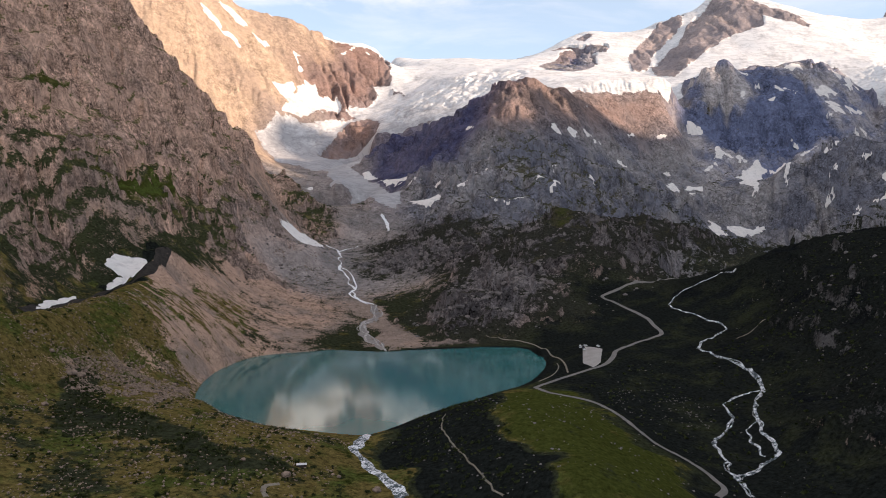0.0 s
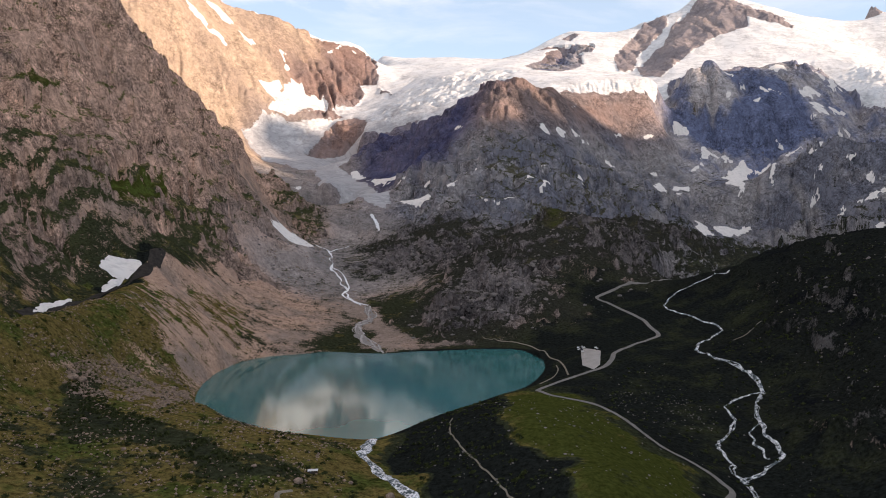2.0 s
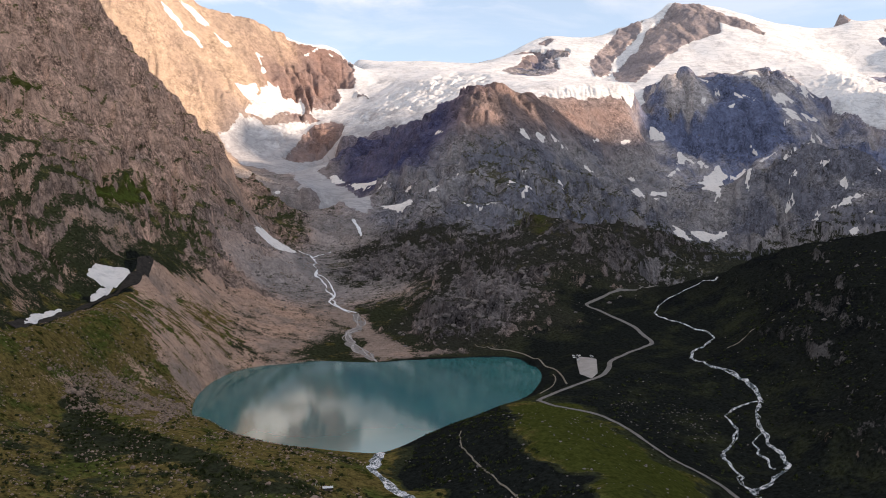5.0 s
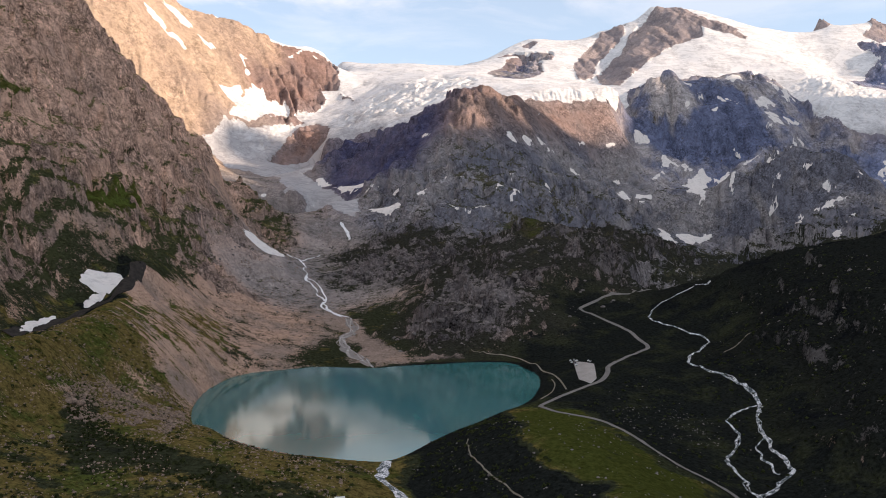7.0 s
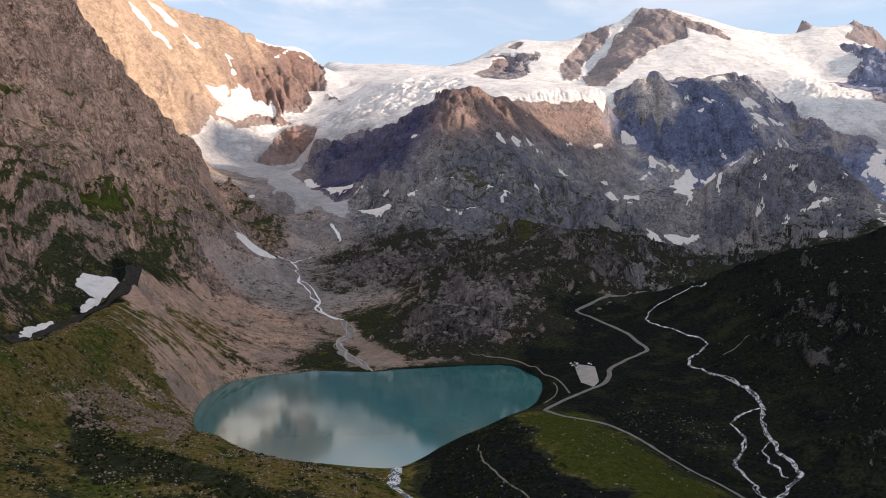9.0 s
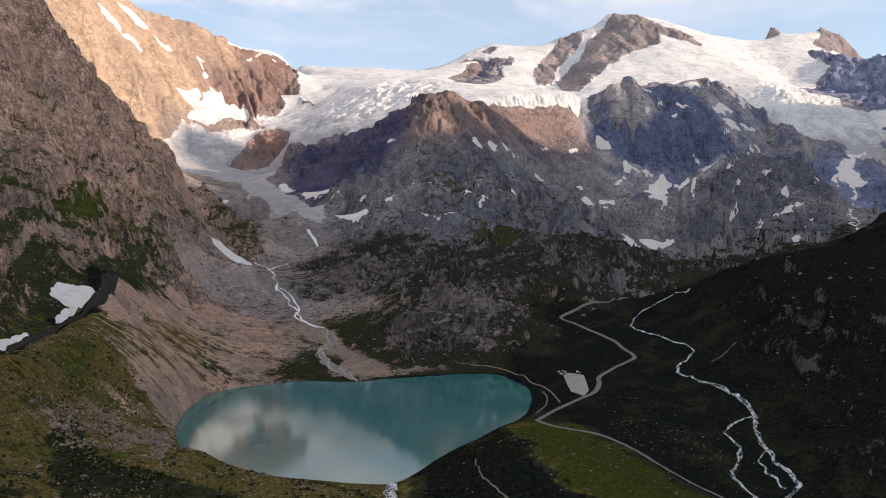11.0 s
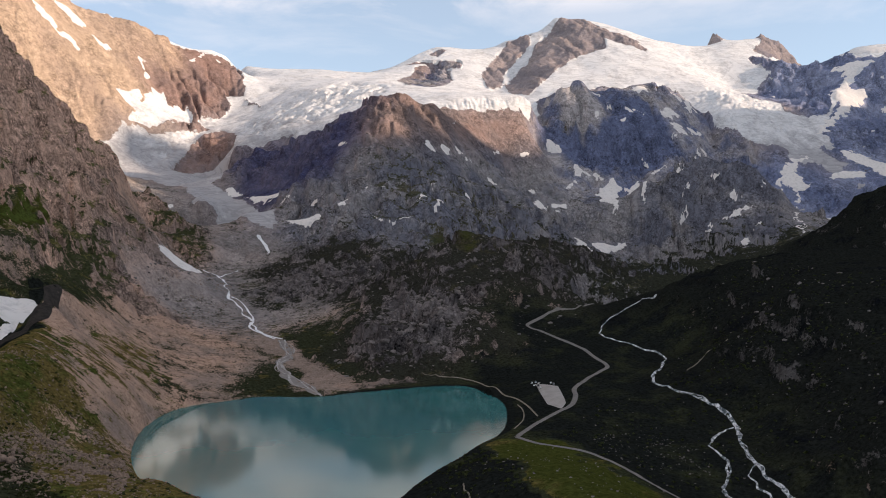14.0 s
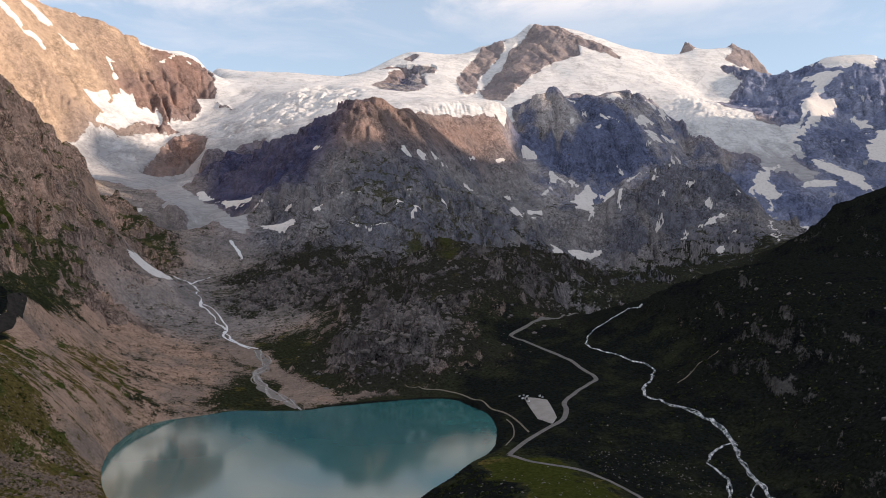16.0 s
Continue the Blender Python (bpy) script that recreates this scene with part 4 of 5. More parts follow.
REGION = np.where(inside(ISLAND, GX, GY) > -25, np.where(SNOW < 0, NUM["buttress"], REGION), REGION)
hollow = (GY > 1380) & (GX < -200) & (GX > -520) & (BASE < 330) & (SNOW < 0) & ((SLOPE < 0.42) | (GY > 2050))
REGION = np.where(hollow & np.isin(REGION, [NUM[k] for k in ("flank", "left", "valley", "slab", "mid")]), NUM["field"], REGION)


def outcrops():
    """Where ice-worn rock stands out of the heath, from 0 to 1."""
    wx, wy = GX + 14 * fbm(GX / 30, GY / 30, 3, 181), GY + 14 * fbm(GX / 30, GY / 30, 3, 183)
    near = np.maximum(smooth(-40, 15, inside(ROCKS_BAND, wx, wy)), smooth(-40, 15, inside(ROCKS_MAIN, wx, wy)))
    where = blurred((REGION == NUM["mid"]) + 0.6 * (REGION == NUM["slab"]), 3, 3)
    crop = where * smooth(0.2, 0.34, fbm(wx / 38, wy / 26, 5, 171) + 0.2 * near)
    for x, y, r in HILL_ROCKS:
        crop = np.maximum(crop, 0.8 * smooth(0.2, -0.35, np.hypot((wx - x) / (0.8 * r), (wy - y) / (1.5 * r)) - 0.9 + 1.2 * fbm(wx / 9, wy / 9, 3, 185)))
    return crop


CROP = outcrops()


def turf_cover():
    """Grass from -1 (bare) to 1 (closed turf), and how much of it is dark heath; above 1 it darkens further, for debris
    and shade.
    """
    base = dict(left=-0.3, sun=-1, glacier=-1, snow=-1, east=-1, hump=-0.6, dark=-0.6, slab=-0.55, mid=0.12, hill=0.6, valley=0.6, flank=-0.8, field=-0.85, buttress=-1)
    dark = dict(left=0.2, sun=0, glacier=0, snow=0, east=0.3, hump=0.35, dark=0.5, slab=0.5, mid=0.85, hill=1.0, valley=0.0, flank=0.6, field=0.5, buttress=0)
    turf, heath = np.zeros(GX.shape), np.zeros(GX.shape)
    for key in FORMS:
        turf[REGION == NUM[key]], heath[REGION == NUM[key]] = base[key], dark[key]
    low = smooth(330, 150, BASE)
    plain = (REGION == NUM["slab"]) & (BASE < 130) & (GY < 2300)
    turf, heath = np.where(plain, 0.3, turf), np.where(plain, 0.8, heath)
    turf, heath = np.where(REGION == NUM["left"], -0.26 + 0.45 * low, turf), np.where(REGION == NUM["left"], 0.3 + 0.4 * low, heath)
    flat = REGION == NUM["valley"]
    turf = np.where(flat, 0.7 - 1.5 * smooth(1100, 1350, GY), turf)
    # the valley floor on the right is darkened in colour for dusk shade
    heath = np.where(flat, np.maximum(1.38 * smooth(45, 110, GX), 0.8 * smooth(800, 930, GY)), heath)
    wx, wy = GX + 22 * fbm(GX / 50, GY / 50, 4, 41), GY + 22 * fbm(GX / 50, GY / 50, 4, 43)
    turf, heath = blurred(turf), blurred(heath)
    def put(area, value, edge, of):
        k = smooth(-edge, edge, inside(area, wx, wy))
        return of * (1 - k) + value * k
    streak = grain((GY + 0.35 * GX) / 5.5, GX / 70, 51) + 0.6 * grain((GY + 0.35 * GX) / 2.6, GX / 50, 52)
    fan = smooth(-35, 35, inside(SCREE_FAN, wx, wy))
    lower = smooth(-190, -300, GX) * smooth(1250, 950, GY)
    turf = turf * (1 - fan) + fan * (-0.75 + lower * (0.72 + 1.9 * streak))
    turf = put(GRAVEL, -1, 12, turf)
    turf = put(STONES, 0.05, 12, turf)
    turf = put(MEADOW, 1.0, 8, turf)
    turf = put(SHRUBS, 0.3, 25, turf)
    heath = put(SHRUBS, 0.9, 25, heath)
    turf, heath = put(MORAINE_FACE, -0.34, 9, turf) + 0.9 * streak * smooth(-15, 15, inside(MORAINE_FACE, wx, wy)), put(MORAINE_FACE, 0.2, 9, heath)
    turf = put(MORAINE_BARE, -0.85, 9, turf)
    turf, heath = put(LEDGE_HIGH, 0.5, 8, turf), put(LEDGE_HIGH, 0.0, 8, heath)
    turf, heath = put(LEDGE_MID, 0.5, 8, turf), put(LEDGE_MID, 0.0, 8, heath)
    lines = smooth(-16, 18, inside(GRASS_LINES, wx, wy)) * (1 - smooth(-9, 9, inside(MORAINE_BARE, wx, wy)))
    turf = turf * (1 - lines) + (-0.1 + 1.35 * streak) * lines
    turf, heath = put(CLIFF, 0.3, 22, turf), put(CLIFF, 0.85, 22, heath)
    heath = put(BANK_LOW, 0.38, 30, heath)
    heath = put(BANK_SHORE, 0.5, 12, heath)
    heath = put(DARK_BAND, 1.0, 14, heath)
    # shade on the knoll's left slope, painted as very dark heath
    heath = put(KNOLL_SHADE, 1.6, 10, heath)
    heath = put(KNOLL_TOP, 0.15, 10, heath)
    heath = put(MEADOW, 0.0, 8, heath)
    turf = put(HUMP_GREEN, -0.25, 60, turf)
    turf, heath = put(SLAB_GREEN, -0.12, 40, turf), put(SLAB_GREEN, 0.25, 40, heath)
    heath = put(HUMP_GREEN, 0.2, 60, heath)
    turf, heath = put(DEBRIS, 1.0, 3, turf), put(DEBRIS, 2.0, 3, heath)
    for area in (ROCKS_BAND, ROCKS_MAIN):
        turf = put(area, -0.3, 25, turf)
    lush = np.zeros(GX.shape)
    for area, value, edge in ((MEADOW, 1.2, 10), (LEDGE_HIGH, 0.8, 10), (LEDGE_MID, 0.8, 10), (KNOLL_TOP, 1.0, 26), (MID_TOP, 0.45, 15)):
        lush = put(area, value, edge, lush)
    lush = np.maximum(lush, 0.5 * smooth(45, 75, GX) * smooth(770, 710, GY) * flat)
    heath, turf = put(MID_TOP, 0.1, 15, heath), put(MID_TOP, 0.6, 15, turf)
    turf = turf - 0.9 * CROP
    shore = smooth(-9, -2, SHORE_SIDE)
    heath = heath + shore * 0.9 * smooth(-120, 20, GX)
    return np.clip(turf - shore * 0.35 * smooth(60, -60, GX), -1, 1), np.clip(heath, 0, 2), lush


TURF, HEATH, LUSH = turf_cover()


def rock_tone():
    """Kinds of rock, and light and shade painted on the cliffs: -1 the paler and warmer, 1 the darker and bluer."""
    wx, wy = GX + 22 * fbm(GX / 70, GY / 70, 4, 45), GY + 22 * fbm(GX / 70, GY / 70, 4, 47)
    tone = np.zeros(GX.shape)
    for area, value, edge in ((CLIFF_SHADE, 0.9, 18), (SLAB_SHADE, 0.6, 30), (BLUFF, 1.3, 12), (LIT_RIDGE, -0.8, 18), (SLAB_PALE, -0.4, 25), (SLAB_GREEN, 0.25, 25), (SCREE_FAN, -0.3, 30), (MORAINE_FACE, -0.45, 20), (GRAVEL, 0.9, 25)):
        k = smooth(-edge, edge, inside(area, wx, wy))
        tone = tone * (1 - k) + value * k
    tone = np.where((REGION == NUM["slab"]) & (GY < 2300), np.minimum(tone, 0.6 - 0.4 * smooth(260, 150, BASE)), tone)
    tone = np.where((REGION == NUM["valley"]) & (GX > -170) & (GY > 930), np.maximum(tone, smooth(-170, -110, GX)), tone)
    return np.where(REGION == NUM["left"], 1.1 * smooth(330, 120, BASE) - 0.6, tone)


TONE = rock_tone()


# direction in plan in which each mountain falls, and the size of its ribs
FALL = dict(left=(0.86, -0.5, 0.8), sun=(0.53, -0.85, 1.3), buttress=(0.53, -0.85, 1.5), snow=(0.45, -0.89, 1.3), east=(-0.6, -0.8, 1.4), hump=(0.1, -1.0, 0.8), flank=(-0.7, -0.7, 0.9), dark=(0.05, -1.0, 1.8),
            slab=(-0.1, -1.0, 1.4), mid=(-0.3, -0.95, 0.6), hill=(-0.88, -0.47, 0.5))


BROKEN = dict(left=0.95, sun=0.4, buttress=1.1, snow=0.6, east=0.5, hump=0.35, flank=0.5, dark=1.3, slab=1.3, mid=0.6, hill=0.3)
LEDGES = dict(left=0.7, sun=0.35, buttress=0.3, snow=0.2, east=0.3, hump=0.35, flank=0.4, dark=0.5, slab=0.6, mid=0.8, hill=0.5, field=0.5)


def ledged(z, step, seed):
    """Breaks a slope into crags and ledges."""
    lift = step * (1.4 * fbm(GX / (step * 4), GY / (step * 4), 4, seed))
    k = (z + lift) / step
    f = k - np.floor(k)
    return (np.floor(k) + smooth(0.3, 0.7, f)) * step - lift - z


BEDS = dict(slab=0.9, hump=0.7, flank=0.7, dark=0.6, east=0.6, buttress=0.4, left=0.5, field=0.5, mid=0.9)
GULLIES = dict(left=1.25, sun=0.7, buttress=1.9, snow=0.7, east=1.5, hump=1.3, flank=1.6, dark=1.9, slab=1.5, mid=0.6, hill=0.5)
ICE_LIP = [(450, 2708), (556, 2772), (640, 2812), (720, 2842), (790, 2872)]


def bedded():
    """Where old snow lies and evens out the ground, from 0 to 1."""
    out = np.zeros(GX.shape)
    for line in PATCHES:
        lo, hi = np.min(line, 0) - 80, np.max(line, 0) + 80
        i0, i1 = np.searchsorted(ROW_Y, (lo[1], hi[1]))
        j0, j1 = np.searchsorted(FAN, (min(lo[0] / (lo[1] + 100), lo[0] / (hi[1] + 100)), max(hi[0] / (lo[1] + 100), hi[0] / (hi[1] + 100))))
        box_x, box_y = GX[i0:i1, j0:j1], GY[i0:i1, j0:j1]
        if box_x.size:
            out[i0:i1, j0:j1] = np.maximum(out[i0:i1, j0:j1], smooth(-22 if hi[1] < 2300 else -75, 5, inside(line, box_x, box_y)))
    return out


def relief():
    steep = smooth(0.12, 0.7, SLOPE)
    calm = smooth(3, 60, -SHORE_SIDE) * (0.2 + 0.8 * smooth(30, 110, off_line(HUMP_CREST[2:], GX, GY)))
    far = smooth(900, 2200, GY)
    rock = smooth(0.3, -0.4, TURF)
    wx, wy = GX + 18 * grain(GX / 55, GY / 55, 5), GY + 18 * grain(GX / 55, GY / 55, 6)
    forms = fbm(wx / 420, wy / 420, 2, 9) * 60 * blurred(np.isin(REGION, [NUM[k] for k in ("dark", "slab", "east", "sun", "buttress")]).astype(float), 6, 6)
    forms = forms * (0.3 + 0.7 * smooth(20, 170, off_line(DARK_CREST[:9], GX, GY)))
    big = forms + ridged(wx / 190, wy / 190, 11) * 12 + ridged(wx / 75, wy / 75, 12) * 4
    # ribs and gullies that run down each mountain's own fall line
    ribs = np.zeros(GX.shape)
    for key, (fx, fy, size) in FALL.items():
        weight = blurred((REGION == NUM[key]).astype(float), 4, 3)
        near = weight > 0.01
        x, y = GX[near], GY[near]
        x, y = x + 55 * fbm(x / 120, y / 120, 4, 101), y + 55 * fbm(x / 120, y / 120, 4, 107)
        across, down = x * -fy + y * fx, x * fx + y * fy
        rib = 0.75 * ridged(across / (95 * size), down / (330 * size), 111) * 13 * size + ridged(across / (38 * size), down / (140 * size), 112) * 5 * size
        # broken faces, laid along the slope itself
        px, py = GX[near], GY[near]
        px, py = px * -fy + py * fx, 0.8 * BASE[near] - px * fx - py * fy
        px, py = px + 6 * grain(px / 14, py / 14, 131), py + 6 * grain(px / 14, py / 14, 132)
        gully = np.maximum(0, 1 - np.abs(grain(across / (80 * size), down / (330 * size), 161)) * 6) * 13 + np.maximum(0, 1 - np.abs(grain(across / (27 * size), down / (95 * size), 163)) * 5) * 5
        rib -= GULLIES.get(key, 0.6) * size * gully
        rugged = 0.3 + 0.9 * smooth(-0.12, 0.3, fbm(px / (150 * size), py / (90 * size), 3, 151))
        if key == "left":
            rugged = rugged + 1.1 * smooth(-30, 20, inside(CLIFF, GX[near], GY[near]))
        rib += rugged * BROKEN[key] * rock[near] * size * (facets(px / (46 * size), py / (40 * size), 141) * 9 + facets(px / (21 * size), py / (17 * size), 142) * 4 + facets(px / (9.5 * size), py / (8 * size), 143) * 0.9)
        ribs[near] += weight[near] * rib
    up = wy + 0.7 * BASE
    plain = 1 - 0.65 * blurred(np.isin(REGION, [NUM[k] for k in ("sun", "buttress", "hump", "flank")]).astype(float), 3, 3)
    mid = ridged(wx / 32, up / 32, 13) * 2.4 + ridged(wx / 15, up / 15, 14) * 1.3 + grain(GX / 7, up / 7, 15) * 0.7
    outcrop = np.maximum(ridged(wx / 30, wy / 30, 17), 0) * np.maximum(ridged(wx / 90, wy / 90, 18) + 0.35, 0) * 14
    knobs = outcrop * blurred((REGION == NUM["mid"]) + 0.55 * (REGION == NUM["hill"]), 3, 3)
    knobs = knobs + CROP * (3.5 + 7.5 * facets((wx + 0.5 * wy) / 24, (wy - 0.5 * wx) / 11, 172) + 4.0 * facets((wx + 0.5 * wy) / 10, (wy - 0.5 * wx) / 5.5, 173))
    soft = fbm(GX / 45, GY / 45, 5, 21) * 2.6
    bare = calm * (steep * (big * (0.45 + 0.75 * far) + ribs + mid * plain * (0.25 + 0.4 * rock) * (0.8 + 0.5 * far)) + soft * (0.6 + steep) + knobs)
    crag = sum(weight * blurred((REGION == NUM[key]).astype(float), 4, 3) for key, weight in LEDGES.items())
    z0 = BASE + bare
    bare = bare + calm * steep * crag * (ledged(z0, 34, 121) * 0.6 + ledged(z0, 13, 127) * 0.4)
    beds = sum(weight * blurred((REGION == NUM[key]).astype(float), 4, 3) for key, weight in BEDS.items())
    tilt = BASE + bare + 0.4 * GX - 0.15 * GY
    bare = bare + calm * steep * beds * (ledged(tilt, 46, 223) * 0.65 + ledged(tilt, 19, 227) * 0.55)
    # ice: broad swells, and crevasses that break up the steep falls
    bent_x, bent_y = GX + 20 * fbm(GX / 60, GY / 60, 3, 63), GY + 20 * fbm(GX / 60, GY / 60, 3, 64)
    fall = np.maximum(smooth(-30, 25, inside(ICEFALL, bent_x, bent_y)), 0.8 * smooth(-20, 20, inside(ICEFALL_LOW, bent_x, bent_y)))
    fall = np.maximum(fall, 0.7 * smooth(-40, 60, inside(ICEFALL_EAST, bent_x, bent_y)))
    cx, cy = bent_x * 0.94 + bent_y * 0.34, bent_y * 0.94 - bent_x * 0.34
    crevasse = facets(cx / 25, cy / 13, 69) * 5 - np.maximum(0, 1 - np.abs(grain(cx / 110, cy / 34, 61)) * 4) * 13 - np.maximum(0, 1 - np.abs(grain(cx / 46, cy / 20, 62)) * 3.5) * 8
    lip = off_line(ICE_LIP, GX, GY)
    flute = (ridged(GX / 15, GY / 60, 67) * 8 + ridged(GX / 7, GY / 30, 68) * 4) * np.exp(-(lip / 26) ** 2)
    stray = smooth(0.05, 0.3, fbm(GX / 260, GY / 200, 3, 70))
    ice = flute + fbm(GX / 240, GY / 190, 3, 65) * 12 + fall * crevasse - stray * (1 - fall) * np.maximum(0, 1 - np.abs(grain(cx / 150, cy / 40, 66)) * 6) * 3.5
    ice = ice * (0.15 + 0.85 * smooth(0, 160, off_line(SADDLE, GX, GY)))
    k = smooth(-8, 8, SNOW)
    return (bare * (1 - k) + ice * k) * (1 - 0.85 * bedded())


GZ = BASE + relief()
GZ = np.where(SHORE_SIDE > 0, np.minimum(-0.25 * SHORE_SIDE, 0.3), np.where(SHORE_SIDE > -25, np.maximum(GZ, 0.05 - 0.03 * SHORE_SIDE), GZ))


def ground_at(x, y):
    """Height of the ground sheet at places of the plan."""
    x, y = np.asarray(x, float), np.asarray(y, float)
    r = np.clip(np.interp(y, ROW_Y, np.arange(len(ROW_Y))), 0, len(ROW_Y) - 1.001)
    c = np.clip((x / (y + 100) - FAN[0]) / (FAN[1] - FAN[0]), 0, COLS - 1.001)
    i, j = r.astype(int), c.astype(int)
    a, b = r - i, c - j
    return (GZ[i, j] * (1 - a) * (1 - b) + GZ[i, j + 1] * (1 - a) * b + GZ[i + 1, j] * a * (1 - b) + GZ[i + 1, j + 1] * a * b)


# ---- the ground sheet, split into its landforms ----
def sheet(name, mask_faces, material, even=True):
    rows, cols = np.nonzero(mask_faces)
    n = GX.shape[1]
    quads = np.column_stack([rows * n + cols, rows * n + cols + 1, (rows + 1) * n + cols + 1, (rows + 1) * n + cols])
    used, flat = np.unique(quads, return_inverse=True)
    me = bpy.data.meshes.new(name)
    me.vertices.add(len(used))
    me.vertices.foreach_set("co", np.column_stack([GX.ravel()[used], GY.ravel()[used], GZ.ravel()[used]]).astype(np.float32).ravel())
    me.loops.add(len(quads) * 4)
    me.loops.foreach_set("vertex_index", flat.ravel().astype(np.int32))
    me.polygons.add(len(quads))
    me.polygons.foreach_set("loop_start", np.arange(0, len(quads) * 4, 4, dtype=np.int32))
    me.polygons.foreach_set("use_smooth", np.full(len(quads), even))
    me.update(calc_edges=True)
    for key, field in (("snow", SNOW), ("turf", TURF), ("heath", HEATH), ("grime_shade", GRIME_SHADE), ("lush", LUSH), ("tone", TONE)):
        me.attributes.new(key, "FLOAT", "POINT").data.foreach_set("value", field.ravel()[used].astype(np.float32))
    for key, field in SHEET_TINTS.items():
        me.attributes.new(key, "FLOAT_COLOR", "POINT").data.foreach_set("color", field.reshape(-1, 4)[used].astype(np.float32).ravel())
    me.materials.append(material)
    return new(name, me)


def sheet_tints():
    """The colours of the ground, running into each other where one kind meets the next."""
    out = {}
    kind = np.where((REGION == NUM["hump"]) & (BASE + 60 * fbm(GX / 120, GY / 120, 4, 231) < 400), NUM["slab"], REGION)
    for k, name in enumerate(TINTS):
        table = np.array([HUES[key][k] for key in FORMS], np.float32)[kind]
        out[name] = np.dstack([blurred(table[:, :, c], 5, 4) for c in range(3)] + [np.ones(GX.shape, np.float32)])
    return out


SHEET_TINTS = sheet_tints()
# debris on low ice, carried higher to paint in the tongue's shade
GRIME_SHADE = smooth(620, 330, GZ)
FACE_REGION = REGION[:-1, :-1]
NAMES = dict(
    left=("mountain_slope", "steep brown crag slope with patches of grass above the lake"), sun=("sunlit_ridge", "ochre rock wall glowing in low sun below a snowy rim"),
    glacier=("glacier", "crevassed white glacier falling between rock walls"), snow=("snow_peak", "snow-covered summit with brown rock faces"),
    east=("far_peak", "blue-grey rocky peaks with snow bands"), buttress=("brown_buttress", "brown rock buttress at the end of the sunlit ridge"), flank=("shaded_flank", "dark violet rock flank of the brown summit"), field=("moraine_field", "grey moraine rubble below the glacier"), hump=("brown_summit", "rust-brown rounded summit, half in sun"),
    dark=("dark_peak", "dark jagged gneiss peak with small snow patches"), slab=("rock_shoulder", "grey ice-worn rock shoulder below the peaks"),
    mid=("rocky_hill", "dark heath hill with pale rock outcrops"), hill=("dark_hillside", "dark shaded hillside of heath and grass"),
    valley=("ground", "valley ground of scree, moraine, turf and heath"))
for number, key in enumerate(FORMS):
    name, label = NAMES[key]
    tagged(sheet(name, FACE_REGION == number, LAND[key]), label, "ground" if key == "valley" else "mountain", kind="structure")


def mesh_thing(name, bm, material, label="", category="", group="", kind="", shade=True):
    me = bpy.data.meshes.new(name)
    bm.to_mesh(me)
    bm.free()
    if shade:
        me.polygons.foreach_set("use_smooth", np.ones(len(me.polygons), bool))
    me.materials.append(material)
    return tagged(new(name, me), label, category, group, kind)


# ---- the lake ----
bm = bmesh.new()
wide = np.array(LAKE) + (np.array(LAKE) - np.array(LAKE).mean(0)) * 0.008
bm.faces.new([bm.verts.new((x, y, 0)) for x, y in wide])
mesh_thing("lake", bm, WATER_MAT, "still turquoise lake of glacier milk", "lake", kind="structure", shade=False)


# ---- ways and streams, laid on the ground ----
def ribbon(name, points, width, material, label, category, lift=0.35, wander=0.0, uneven=0.0, seed=0, kind="structure"):
    line = rounded(points, False, 8)
    line = np.array(along([tuple(q) for q in line], 3.0))
    if wander:
        s = np.arange(len(line)) * 0.35 * min(1.0, 3.0 / wander)
        line = line + wander * np.column_stack([grain(s, s * 0 + 3.3, seed), grain(s, s * 0 + 8.8, seed + 1)])
    side = np.gradient(line, axis=0)
    side = np.column_stack([-side[:, 1], side[:, 0]]) / (np.linalg.norm(side, axis=1)[:, None] + 1e-9)
    bm = bmesh.new()
    prev = None
    for i, (q, n) in enumerate(zip(line, side)):
        half = width / 2 * (1 + uneven * 1.6 * float(grain(np.array(i * 0.11), np.array(seed + 0.5), seed)))
        ends = [q + n * half * k for k in (-1, -0.5, 0, 0.5, 1)]
        zs = ground_at([e[0] for e in ends], [e[1] for e in ends])
        row = [bm.verts.new((e[0], e[1], z + lift - (0.5 if k in (0, 4) else 0))) for k, (e, z) in enumerate(zip(ends, zs))]
        if prev:
            for a in range(4):
                bm.faces.new((prev[a], row[a], row[a + 1], prev[a + 1]))
        prev = row
    return mesh_thing(name, bm, material, label, category, kind=kind)


ribbon("road", ROAD, 4.8, ROAD_MAT, "pale winding mountain road", "road", 0.6)
ribbon("road", ROAD_LOW, 4.2, ROAD_MAT, "pale road below the grassy knoll", "road", 0.6)
ribbon("trail", TRAIL_SHORE, 1.9, TRAIL_MAT, "narrow gravel trail beside the lake", "trail", 0.45)
ribbon("trail", TRAIL_LOOP, 1.3, TRAIL_MAT, "short footpath from trail to shore", "trail", 0.45)
ribbon("trail", TRAIL_KNOLL, 1.0, TRAIL_MAT, "faint trodden trail over the knoll", "trail", 0.45, 2)
ribbon("trail", TRACK_BANK, 3.0, TRAIL_MAT, "short curved gravel track on the bank", "trail", 0.45)
# a pale rock gully, built as a ribbon like the trails
ribbon("trail", HILL_GULLY, 1.6, TRAIL_MAT, "pale trail on the dark hillside", "trail", 0.5)
ribbon("moraine_rim", RIM, 13.0, DEBRIS_MAT, "dark debris along the crest of the moraine", "moraine", 1.0, 2.0, 0.5, 19)
ribbon("river", RIVER, 2.0, WHITE_WATER, "white mountain river winding through the valley", "river", 0.5, 4.0, 0.7, 3)
ribbon("river", RIVER[8:], 1.3, WHITE_WATER, "side braid of the white valley river", "river", 0.5, 5.5, 0.8, 23)
